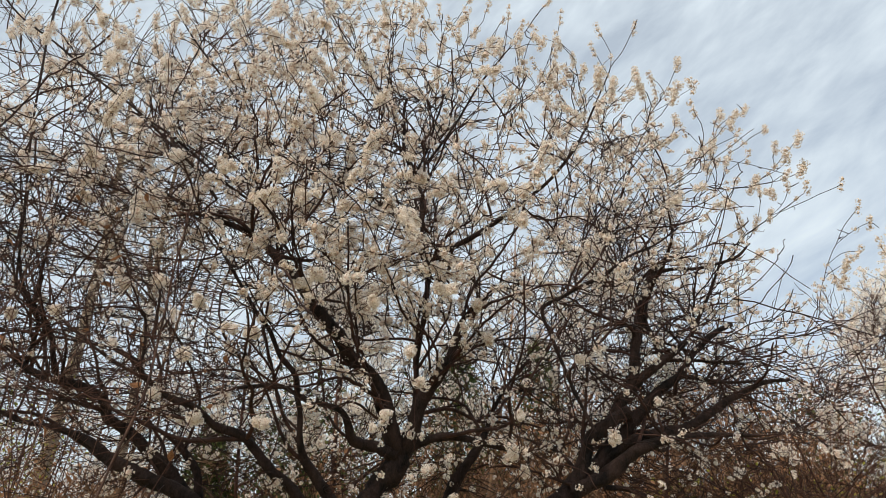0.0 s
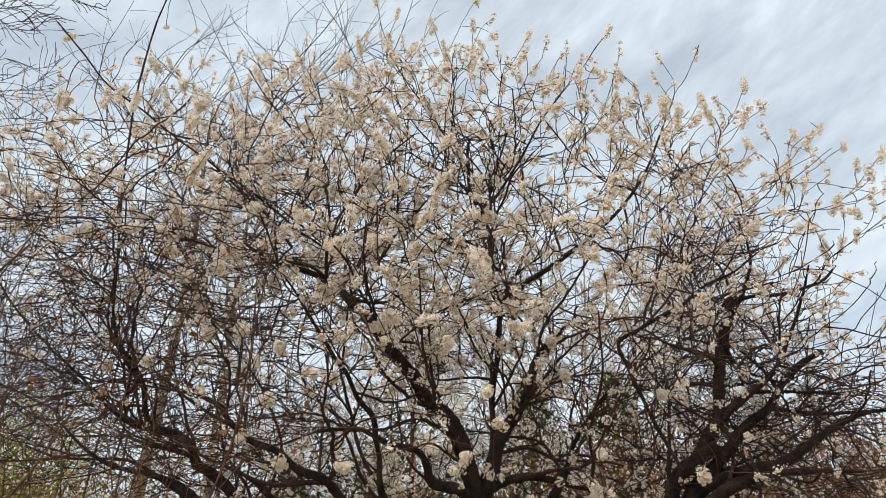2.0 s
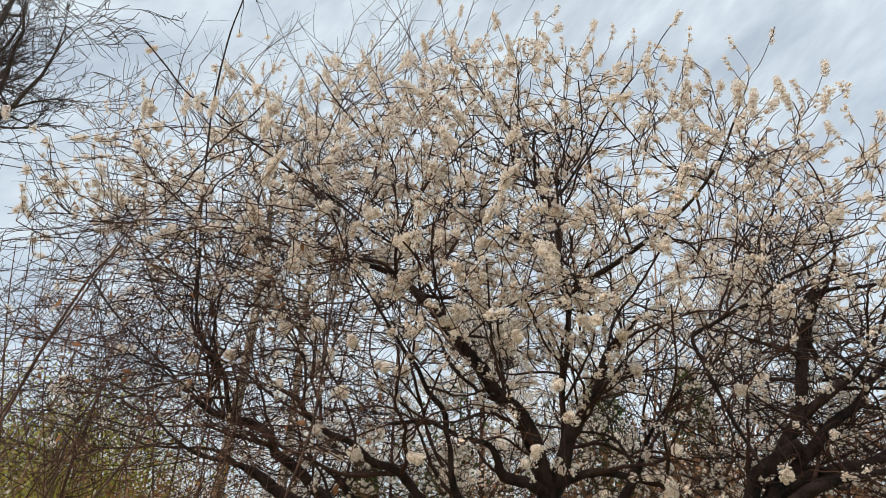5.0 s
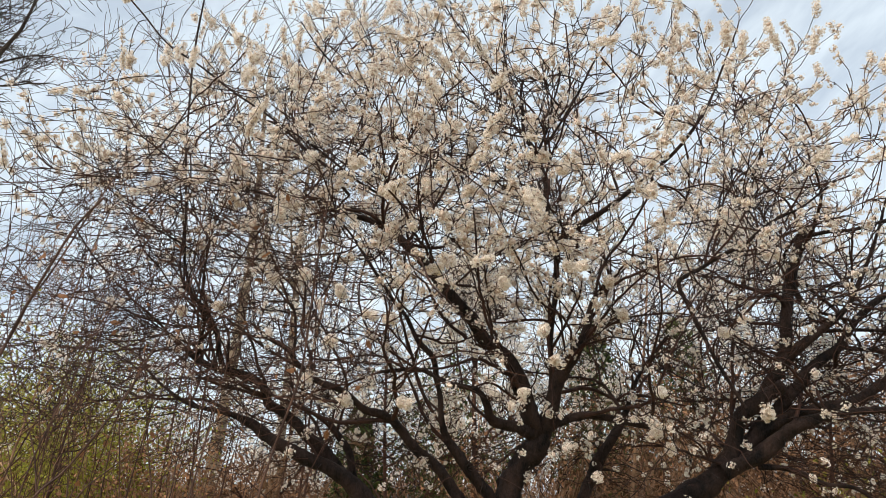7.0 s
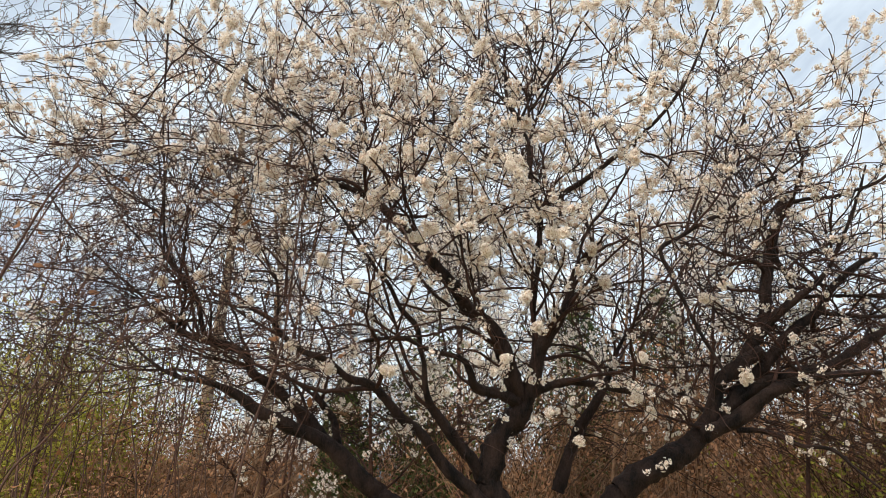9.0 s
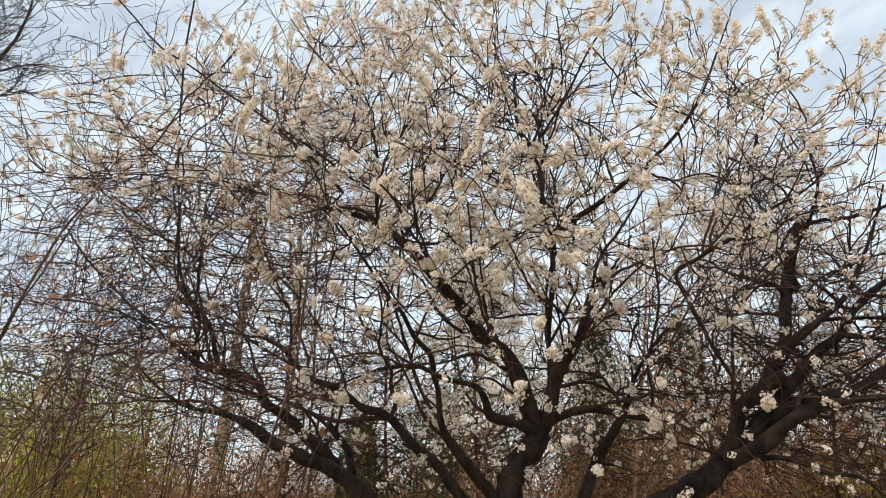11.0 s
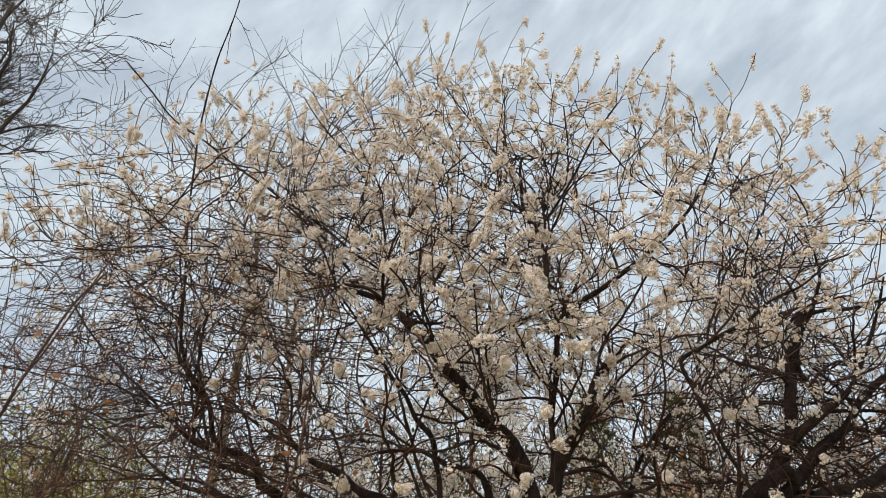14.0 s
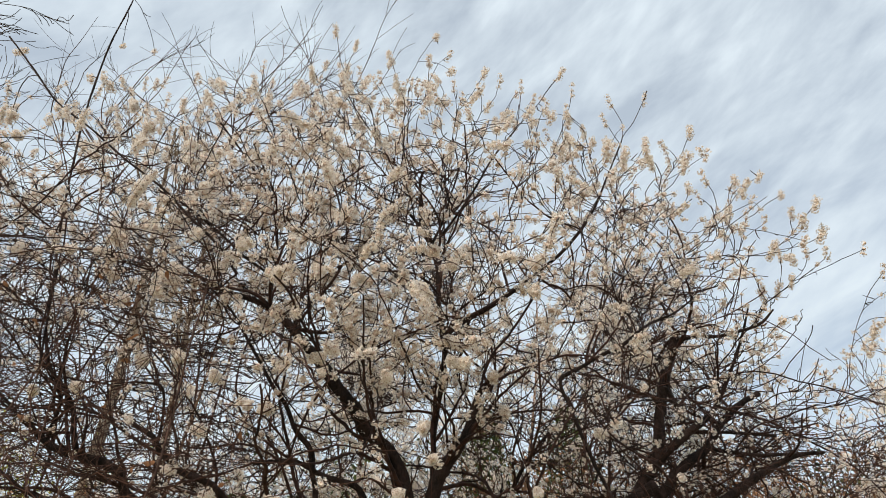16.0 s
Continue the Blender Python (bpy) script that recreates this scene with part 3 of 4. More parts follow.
# stubby spurs along the shoots
for _ in range(2600):
    k = every[rng.integers(0, len(every))]
    d = unit(rng.normal(0, 1, 3) + tree.tan[k] * 0.4)
    chains.append((wander(nodes[k], d, rng.uniform(0.03, 0.10), 3, rng, 0.1, 0.003), np.array((0.0042, 0.0038, 0.0026))))
# low sprays that sweep and droop outwards, nearly bare
low_nodes = [k for k in every if nodes[k][2] < 4.2 and (nodes[k][0] < -1.6 or 0.9 < nodes[k][0] and nodes[k][2] < 3.0)]
for _ in range(270):
    k = low_nodes[rng.integers(0, len(low_nodes))]
    side = -1 if nodes[k][0] < 0 else 1
    if side > 0 and rng.random() < 0.45:
        continue
    d = unit(np.array([side, rng.normal(-0.15, 0.45), rng.normal(0.05, 0.28)]))
    ln = rng.uniform(0.6, 1.9)
    s = np.linspace(0, 1, 14)[:, None]
    c = wander(nodes[k], d, ln, 14, rng, 0.07, 0.006) + (0, 0, (-0.14 if side < 0 else -0.3) * ln) * s**2
    chains.append((c, np.linspace(0.0048, 0.0019, 14)))
    for _ in range(3):
        m = rng.integers(3, 12)
        e = unit(d * 0.8 + rng.normal(0, 0.6, 3))
        chains.append((wander(c[m], e, rng.uniform(0.15, 0.5), 8, rng, 0.14, 0.005), np.linspace(0.0030, 0.0017, 8)))

tagged(part("shoots", tubes("shoots", chains, [TWIG], 4), plum, kind="stuff"))


# ---- the flowering plum: blossom ----
def flower(petals=5):
    """A single open flower, facing +z, 1 unit across the petals' radius: petal quads and a stamen boss."""
    v, f, m = [], [], []
    for k in range(petals):
        a = 2 * math.pi * k / petals
        for rad, off, h in ((0.10, 0, 0.0), (0.74, 0.52, 0.34), (1.0, 0.0, 0.50), (0.74, -0.52, 0.34)):
            v.append((rad * math.cos(a + off), rad * math.sin(a + off), h))
        f.append((4 * k, 4 * k + 3, 4 * k + 2, 4 * k + 1))
        m.append(0)
    b = len(v)
    v += [(0.26, 0, 0.1), (0, 0.26, 0.1), (-0.26, 0, 0.1), (0, -0.26, 0.1), (0.05, 0.0, 0.34), (0.0, 0.05, 0.34), (-0.05, 0, 0.34), (0, -0.05, 0.34)]
    for k in range(4):
        f.append((b + k, b + (k + 1) % 4, b + 4 + (k + 1) % 4, b + 4 + k))
        m.append(1)
    return np.array(v), np.array(f), np.array(m)


FULL = flower()
PLAIN = (np.vstack([FULL[0][:20], [(0.30, 0, 0.24), (0, 0.30, 0.24), (-0.30, 0, 0.24), (0, -0.30, 0.24)]]), np.vstack([FULL[1][:5], [(20, 21, 22, 23)]]), FULL[2][:6])


def packed(arrays, centres, wides, rng):
    """Flowers round knobbly filler cores, coloured as calyxes with the shade between petals painted in."""
    v, f, m = arrays
    n = len(centres)
    low, up = [(0.87 * math.cos(a), 0.87 * math.sin(a), -0.5) for a in (0, 1.571, 3.142, 4.712)], [(0.87 * math.cos(a), 0.87 * math.sin(a), 0.5) for a in (0, 1.571, 3.142, 4.712)]
    ball = np.array(low + up + [(0.35, 0.35, -1), (-0.35, 0.35, -1), (-0.35, -0.35, -1), (0.35, -0.35, -1), (0.35, 0.35, 1), (-0.35, 0.35, 1), (-0.35, -0.35, 1), (0.35, -0.35, 1)]) * 0.5
    ring = [(k, (k + 1) % 4, 4 + (k + 1) % 4, 4 + k) for k in range(4)]
    caps = [(11, 10, 9, 8), (12, 13, 14, 15)]
    slopes = [((k + 1) % 4, k, 8 + (k + 3) % 4, 8 + k) for k in range(4)] + [(4 + k, 4 + (k + 1) % 4, 12 + k, 12 + (k + 3) % 4) for k in range(4)]
    sides = np.array(ring + caps + slopes)
    hv = np.einsum("nij,kj->nki", turns(n, rng), ball) * rng.uniform(0.75, 1.2, (n, 16, 1)) * np.asarray(wides)[:, None, None] + np.asarray(centres)[:, None]
    hf = sides[None] + (np.arange(n) * 16)[:, None, None] + len(v)
    return np.vstack([v, hv.reshape(-1, 3)]), np.vstack([f, hf.reshape(-1, 4)]), np.concatenate([m, np.full(n * len(sides), 2)])


def flowers(places, normals, size, rng, plain=False):
    """Arrays of many flowers at places, facing the normals; plain: with a flat eye in place of the boss."""
    FV, FF, FM = PLAIN if plain else FULL
    n = len(places)
    rot = facing(normals, rng)
    s = np.asarray(size) * rng.uniform(0.8, 1.15, n)
    v = np.einsum("nij,kj->nki", rot, FV) * s[:, None, None] + places[:, None]
    f = FF[None] + (np.arange(n) * len(FV))[:, None, None]
    return v.reshape(-1, 3), f.reshape(-1, 4), np.tile(FM, n)


def tuft(rng, count, wide):
    """Places and normals of flowers packed over a small uneven ball."""
    d = unit(rng.normal(size=(count, 3)))
    return d * wide * rng.uniform(0.66, 1.05, (count, 1)), unit(d + rng.normal(0, 0.42, (count, 3)))


def sleeve(rng, tufts, count, wide, step):
    """Tufts that touch, strung along z: places, normals and the tufts' centres."""
    p, q, c = [], [], []
    for k in range(tufts):
        a, b = tuft(rng, count, wide * rng.uniform(0.85, 1.15))
        c.append((*rng.normal(0, wide * 0.3, 2), (k - (tufts - 1) / 2) * step))
        p.append(a + c[-1])
        q.append(b)
    return np.concatenate(p), np.concatenate(q), np.array(c)


KINDS = []
for k in range(10):
    g = np.random.default_rng(40 + k)
    p, q, c = sleeve(g, 2 + k % 3, 30, 0.037, 0.046)
    v, f, m = packed(flowers(p, q, 0.0128, g), c, [0.037] * len(c), g)
    KINDS.append(mesh_from("blossom", v, f, [PETAL, STAMEN, SHADED_HEART], m))


ROUND = []
for k in range(6):
    g = np.random.default_rng(60 + k)
    c = unit(g.normal(size=(6, 3))) * g.uniform(0.45, 1.0, (6, 1)) * 0.036 * (1.15, 1.15, 0.85)
    pq = [tuft(g, 20, 0.030) for _ in c]
    p, q = np.concatenate([a + o for (a, _), o in zip(pq, c)]), np.concatenate([b for _, b in pq])
    v, f, m = packed(flowers(p, q, 0.0130, g), c, [0.032] * 6, g)
    ROUND.append(mesh_from("blossom", v, f, [PETAL, STAMEN, SHADED_HEART], m))


def cluster(place, size, k, along, kinds=KINDS):
    ob = part("blossom", kinds[k % len(kinds)], plum)
    z = Vector(along).to_track_quat("Z", "Y").to_matrix().to_4x4()
    ob.matrix_basis = Matrix.Translation(place) @ z @ Matrix.Scale(size, 4)
    return ob


for n, (x, y, z, s) in enumerate(HERO_A + HERO_B):
    cluster((x, y, z), min(1.05, s / 0.066), n, rng.normal(0, 0.5, 3) + (0, 0, 1), ROUND)
spots, sleeves = [], []
for ids, base, tip, rank in tree.shoots:
    end = nodes[ids[-1]]
    room = crown_top(end[0], end[1]) - end[2]
    if rank in (4, 6) or room < 0.3 and end[1] < 5.4:
        sleeves.append((*nodes[ids[-1]], rng.uniform(0.62, 0.95), *(tree.tan[ids[-1]] * 0.5 + np.array((0, 0, 0.8)))))
        if rank == 6 and rng.random() < 0.6:
            spots.append((*nodes[ids[-5]], rng.uniform(0.022, 0.03), *tree.tan[ids[-5]]))
        continue
    low = np.interp(end[2], [1.8, 3.3], [0.68, 0.05]) + (0.22 if end[0] < -2.8 else 0)
    if end[0] < -1.0:
        low = max(low, np.interp(end[2], [3.0, 4.3], [0.65, 0.12]))
    if end[2] < (3.3 if end[0] > 0.2 else 2.9):
        low = max(low, 0.5)
    if rank == 7:
        low = 0.1
    if rank in (8, 9):
        low = (0.2 if end[0] < -0.3 else 0.45) if end[2] > 2.0 else 0.62
    if end[1] > 5.8:
        low += 0.1
    if end[0] > 1.1 and end[1] < 5.4 and end[2] < 3.2:
        low = max(low, 0.6)
    slim = end[0] > 1.2 or end[0] < -2.6 and end[2] < 4.0 or end[2] < (3.2 if end[0] > 0.2 else 2.8) or rank > 7
    if rank == 1 and rng.random() < 0.4 or rng.random() < low:
        continue
    size = rng.uniform(0.022, 0.038) if slim else rng.uniform(0.034, 0.052)
    upto = max(3, int(len(ids) * rng.uniform(0.35, 0.85)))
    k, run = len(ids) - 1, rng.integers(1, 5)
    while k > len(ids) - 1 - upto and k > 0:
        spots.append((*(nodes[ids[k]] + rng.normal(0, 0.014, 3)), size * rng.uniform(0.75, 1.15), *tree.tan[ids[k]]))
        run -= 1
        if run > 0:
            k -= 1
        else:
            k -= rng.integers(3, 8)
            run = rng.integers(1, 5)


def bare_share(p):
    """How much blossom is missing: little, but for the windows of sky round the upper limbs."""
    x, y, z = p[:3]
    if -0.7 < x < 0.6 and 3.8 < z < 5.0 and y < 4.9:
        return 0.6
    return 0.3 if 0.2 < x < 1.2 and z > 3.8 else 0.1


spots = np.array([p for p in spots if rng.random() >= bare_share(p)])
order = np.argsort(spots[:, 1])
rng.shuffle(sleeves)
for n, row in enumerate(sleeves[:150]):
    cluster(row[:3], row[3], (1, 2, 4, 5, 7, 8)[n % 6], row[4:])
for row in sleeves[150:]:
    for k in (-1, 0, 1):
        spots = np.vstack([spots, [*(np.array(row[:3]) + np.array(row[4:]) * 0.045 * k), 0.026, *row[4:]]])
order = np.argsort(spots[:, 1])
single = 255 - min(150, len(sleeves))
for n, i in enumerate(order[:2 * single:2]):
    cluster(spots[i, :3], min(0.95, spots[i, 3] / 0.044), n, spots[i, 4:])
pl, nm, wd = [], [], []
far_tufts = []
near_tufts = []
for i in order[2 * single:]:
    if spots[i, 1] > 5.7:
        far_tufts.append(spots[i])
        continue
    near_tufts.append(i)
    wide = spots[i, 3]
    p, q = tuft(rng, int(np.interp(wide, [0.022, 0.052], [9, 27]) * (1.0 if spots[i, 1] < 5.3 else 0.7)), wide)
    wd.append(np.full(len(p), np.interp(wide, [0.022, 0.042], [0.0100, 0.0130])))
    pl.append(p + spots[i, :3])
    nm.append(q)
rest = np.array(near_tufts)
v, f, m = packed(flowers(np.concatenate(pl), np.concatenate(nm), np.concatenate(wd), rng, True), spots[rest, :3], spots[rest, 3], rng)
tagged(part("blossoms", mesh_from("blossoms", v, f, [PETAL, STAMEN, SHADED_HEART], m), plum, kind="stuff"))


def petals_mesh(name, centres, wides, per, rng, mat, size):
    """Blossom too far off to show single flowers: loose cupped petals packed into tufts."""
    c = np.repeat(np.asarray(centres), per, axis=0)
    d = unit(rng.normal(size=c.shape))
    c = c + d * np.repeat(np.asarray(wides), per)[:, None] * rng.uniform(0.5, 1.0, (len(c), 1))
    cup = np.array([(-1, -0.1, 0.0), (0.1, -0.9, 0.25), (1, 0.1, 0.0), (-0.1, 0.9, 0.25)])
    v = np.einsum("nij,kj->nki", facing(d + rng.normal(0, 0.35, d.shape), rng), cup) * (size * rng.uniform(0.7, 1.25, len(c)))[:, None, None] + c[:, None]
    return mesh_from(name, v.reshape(-1, 3), np.arange(len(c) * 4).reshape(-1, 4), [mat])


far_tufts = np.array(far_tufts)
tagged(part("blossoms", petals_mesh("blossoms", far_tufts[:, :3], far_tufts[:, 3] * 0.85, 16, rng, PETAL, 0.0115), plum, kind="stuff"))


# ---- ground ----
def ground_sheet():
    g = np.concatenate([np.linspace(-600, -40, 8), np.linspace(-30, 30, 61), np.linspace(40, 600, 8)])
    xx, yy = np.meshgrid(g, g + 8, indexing="ij")
    zz = 0.10 * np.sin(xx * 0.31 + 1) * np.sin(yy * 0.27) + 0.05 * np.sin(xx * 1.1 + yy * 0.7)
    zz = np.where((np.abs(xx) < 32) & (np.abs(yy) < 40), zz, 0)
    n = len(g)
    i, j = np.meshgrid(np.arange(n - 1), np.arange(n - 1), indexing="ij")
    q = np.stack([i * n + j, (i + 1) * n + j, (i + 1) * n + j + 1, i * n + j + 1], -1).reshape(-1, 4)
    ob = new("ground", mesh_from("ground", np.stack([xx, yy, zz], -1).reshape(-1, 3), q, [GROUND], smooth=True))
    return tagged(ob, "brown leaf litter and dry grass under the trees", "ground", kind="structure")


ground_sheet()


# ---- trees and shrubs round about ----
GROUPS = {"plum_tree": "plum trees further back", "brush_tree": "small leafless trees", "tall_tree": "tall leafless trees",
          "green_shrub": "green shrubs", "dry_shrub": "dry shrubs", "evergreen_shrub": "evergreen shrubs"}
def bare_tree(name, label, base, height, spread, seed, bark, girth=0.12, levels=4, lean=(0, 0), split=0.35, fan=6, rise=0.25, twig=0.0035, crook=0.09, follow=0.55):
    """A leafless tree: trunk, limbs and fine twigs. Returns the tree and the twig ends."""
    g = np.random.default_rng(seed)
    tree = tagged(new(name), label, "tree", GROUPS[name])
    tree.location = base
    s = np.linspace(0, 1, 24)[:, None]
    path = np.hstack([lean[0] * s + 0.02 * height * np.sin(s * 5 + seed) * s, lean[1] * s, height * s])
    rad = girth * (1 - 0.9 * s[:, 0]) ** 0.9 + twig
    part("trunk", tubes("trunk", [(path, rad)], [bark], 10), tree)
    grown = [(path, rad, int(24 * split))]
    limbs, twigs, ends = [], [], []
    for lv in range(levels):
        nxt = []
        for p, r, first in grown:
            k = fan + (6 if lv == 0 else 0)
            for _ in range(k):
                i = g.integers(min(first, len(p) - 3), len(p) - 1)
                out = unit(g.normal(size=3) * (1, 1, 0.35))
                along = unit(p[i + 1] - p[i])
                d = unit(along * (follow + 0.25 * lv) + out + (0, 0, rise))
                ln = (spread if lv == 0 else np.linalg.norm(p[-1] - p[0]) * 0.62) * g.uniform(0.5, 1.0) * (1.15 - 0.6 * i / len(p) if lv == 0 else 1)
                m = (12, 10, 8, 6)[min(lv, 3)]
                q = np.linspace(0, 1, m)[:, None]
                c = p[i] + d * ln * q + g.normal(0, crook * ln, 3) * q**2 + (0, 0, rise * 0.5 * ln) * q**2 + g.normal(0, 0.045 * ln, 3) * np.sin(q * 6.3) + g.normal(0, 0.012 * ln, (m, 3)) * q
                rr = np.maximum(r[i] * 0.6 * (1 - 0.85 * q[:, 0]), twig)
                (limbs if lv == 0 else twigs).append((c, rr))
                nxt.append((c, rr, m // 4))
                if lv == levels - 1:
                    ends.append(c[-1])
        grown = nxt
    for c in limbs:
        part("limb", tubes("limb", [c], [bark], 7), tree)
    tagged(part("twigs", tubes("twigs", twigs, [bark], 3), tree, kind="stuff"))
    return tree, np.array(ends)


def blossom_on(tree, ends, count, size, rng, per=9):
    pick = ends[rng.integers(0, len(ends), count)] + rng.normal(0, 0.06, (count, 3))
    tagged(part("blossoms", petals_mesh("blossoms", pick, np.full(count, size * 2.0), per, rng, PETAL, size), tree, kind="stuff"))


def leaves_mesh(name, centres, size, rng, mat, long=1.8):
    """Many small folded leaves."""
    n = len(centres)
    lv = np.array([(0, 0, 0), (0.5, 0.12, long * 0.5), (0, 0, long), (-0.5, 0.12, long * 0.5)])
    v = np.einsum("nij,kj->nki", turns(n, rng), lv) * (size * rng.uniform(0.6, 1.3, n))[:, None, None] + centres[:, None]
    f = np.arange(n * 4).reshape(n, 4)
    return mesh_from(name, v.reshape(-1, 3), f, [mat])


rng = np.random.default_rng(77)
# further blossoming trees behind
for n, (x, y, h, sp, cnt) in enumerate(((-1.6, 9.5, 4.6, 2.2, 3000), (1.6, 9.6, 5.0, 2.4, 2200), (6.2, 9.2, 4.0, 2.2, 3600), (-5.0, 10.5, 3.6, 2.0, 1800), (3.6, 12.5, 4.6, 2.4, 1700), (-2.6, 13.0, 4.4, 2.4, 2400), (-8.0, 11.0, 3.6, 2.0, 1500))):
    t, e = bare_tree("plum_tree", "further plum tree with pale open blossom behind", (x, y, 0), h, sp, 20 + n, BRUSHDARK, 0.06, 4, (0.2, 0), 0.25, 4)
    blossom_on(t, e, cnt, 0.014, rng)
# leafless small trees that fill the space between
for n, (x, y, h, sp) in enumerate(((-5.4, 5.8, 4.8, 1.8), (-6.6, 6.4, 5.4, 2.2), (-7.2, 8.0, 4.4, 2.0), (-2.2, 7.8, 5.4, 2.2), (0.3, 8.2, 5.4, 2.3), (2.3, 8.0, 4.8, 2.1), (4.6, 8.0, 3.2, 2.0), (-1.8, 12.0, 5.0, 2.5), (3.6, 11.5, 4.6, 2.4), (-8.2, 9.6, 5.0, 2.4), (-3.6, 7.2, 5.4, 1.9), (4.3, 6.8, 3.4, 1.7), (5.8, 7.8, 3.6, 1.8))):
    bare_tree("brush_tree", "small leafless tree with a tangle of brown twigs", (x, y, 0), h, sp, 120 + n, BRUSH if n % 3 == 1 else BRUSHDARK, 0.012 if y < 7 else 0.025, 4, (rng.uniform(-1.3, 1.3), 0), 0.12, 4, 0.1, 0.0030, 0.16, 0.75)
# tall leafless trees
bare_tree("tall_tree", "tall leafless tree with a pale grey-brown trunk", (-8.3, 14.0, 0), 13, 4.2, 31, GREYBARK, 0.17, 4, (0.5, 0), 0.5, 5, 0.22, 0.006)
bare_tree("tall_tree", "tall leafless tree with a pale grey-brown trunk", (-7.3, 15.0, 0), 11, 3.6, 32, GREYBARK, 0.15, 4, (0.5, 0), 0.55, 5, 0.25, 0.006)
bare_tree("tall_tree", "big dark leafless tree with spreading crooked limbs", (-15.4, 10.5, 0), 16, 7.0, 33, DARKBARK, 0.30, 4, (0.6, 0), 0.45, 6, 0.10, 0.008, 0.2, 0.8)


def evergreen(base, height, wide, seed):
    g = np.random.default_rng(seed)
    t = tagged(new("evergreen_tree"), "dark green dense evergreen tree in the distance", "tree", "evergreen trees")
    t.location = base
    part("trunk", tubes("trunk", [([(0, 0, 0), (0, 0, height * 0.5), (0, 0, height)], [0.14, 0.1, 0.02])], [DARKBARK], 8), t)
    z = height * (0.12 + 0.88 * g.random(9000) ** 1.2)
    a = g.uniform(0, 6.28, 9000)
    r = wide * (1.02 - z / height) ** 0.7 * (0.35 + 0.65 * np.sqrt(g.random(9000))) * (0.8 + 0.25 * np.sin(3 * a + z * 4))
    tagged(part("crown", leaves_mesh("crown", np.stack([r * np.cos(a), r * np.sin(a), z], -1), 0.042, g, PINELEAF, 2.8), t))


def shrub(name, label, base, wide, high, seed, mat, count=5000, leaf=0.03):
    g = np.random.default_rng(seed)
    t = tagged(new(name), label, "shrub", GROUPS[name])
    t.location = base
    stems, ends = [], []
    for _ in range(60):
        tip = np.array([g.normal(0, wide * 0.5), g.normal(0, wide * 0.4), high * g.uniform(0.5, 1.0)])
        s = np.linspace(0, 1, 8)[:, None]
        c = tip * s * (0.3 + 0.7 * s, 0.3 + 0.7 * s, 1)[0] * 1.0 + g.normal(0, 0.05, (8, 3)) * s
        stems.append((c, np.linspace(0.010, 0.003, 8)))
        ends.append(c[2:])
    tagged(part("stems", tubes("stems", stems, [BRUSH], 4), t, kind="stuff"))
    if count:
        e = np.concatenate(ends)
        c = e[g.integers(0, len(e), count)] + g.normal(0, 0.13 * high / 2, (count, 3))
        c[:, 2] = np.abs(c[:, 2])
        tagged(part("leaves", leaves_mesh("leaves", c, leaf, g, mat), t, kind="stuff"))
    return t


for n, (x, y, h, w) in enumerate(((-4.1, 12.0, 3.2, 1.0), (0.3, 13.5, 5.0, 1.7), (2.2, 15.0, 5.4, 1.9))):
    evergreen((x, y, 0), h, w, 50 + n)
for n, (x, y, h, w) in enumerate(((-7.2, 9.4, 3.3, 1.5), (-8.9, 10.2, 4.2, 1.8), (-10.4, 11.4, 4.6, 2.0), (3.0, 8.8, 1.9, 1.1), (5.0, 9.6, 2.2, 1.6), (7.0, 9.8, 2.3, 1.6))):
    shrub("green_shrub", "shrub with fresh yellow-green spring leaves", (x, y, 0), w, h, 60 + n, GREENLEAF, 14000 if x < 0 else 3600, 0.036)


def thicket(label, x0, x1, y0, y1, high, many, seed, mat, slant=0.25, girth=1.0):
    """A tangle of thin bare stems that nobody could count."""
    g = np.random.default_rng(seed)
    ch = []
    s = np.linspace(0, 1, 8)[:, None]
    for _ in range(many):
        foot = np.array([g.uniform(x0, x1), g.uniform(y0, y1), 0])
        h = high * g.uniform(0.5, 1.0) * (0.85 + 0.15 * math.sin(foot[0] * 1.3 + seed))
        lean = g.normal(0, slant, 2) * h
        p = foot + np.array([lean[0], lean[1], h]) * s + np.array([*g.normal(0, 0.35 * h, 2), 0]) * s**2 + (0, 0, -0.15 * h) * s**3 + g.normal(0, 0.012 * h, (8, 3)) * s
        ch.append((p, np.linspace(0.009, 0.003, 8) * girth))
        for _ in range(4):
            k = g.integers(2, 7)
            d = unit(g.normal(size=3) + (0, 0, 0.35)) * g.uniform(0.25, 0.9)
            ch.append((p[k] + d * s[::2] + g.normal(0, 0.13, 3) * s[::2] ** 2, np.linspace(0.0045, 0.002, 4) * girth))
    me = tubes("thicket", ch, [mat], 3)
    return tagged(new("thicket", me), label, "undergrowth", kind="stuff")


thicket("tangled leafless brown undergrowth", -13, 10, 9.0, 11.0, 1.35, 460, 81, BRUSH, 0.5)
thicket("tangled leafless brown undergrowth", -1.5, 12, 10.0, 13.0, 3.7, 760, 84, BRUSH, 0.45)
thicket("tangled leafless brown undergrowth", -18, 16, 14, 20, 3.2, 900, 82, BRUSH, 0.4, 1.5)
thicket("tangled leafless dark undergrowth", -2.0, 16, 12, 16, 4.2, 620, 85, BRUSHDARK, 0.4, 1.3)
thicket("tangled leafless dark undergrowth", 3.0, 9.5, 7.6, 9.6, 3.6, 620, 86, BRUSHDARK, 0.5, 0.9)
thicket("tangled leafless brown undergrowth", -9.5, -3.0, 11.2, 12.6, 2.6, 320, 87, BRUSH, 0.5)
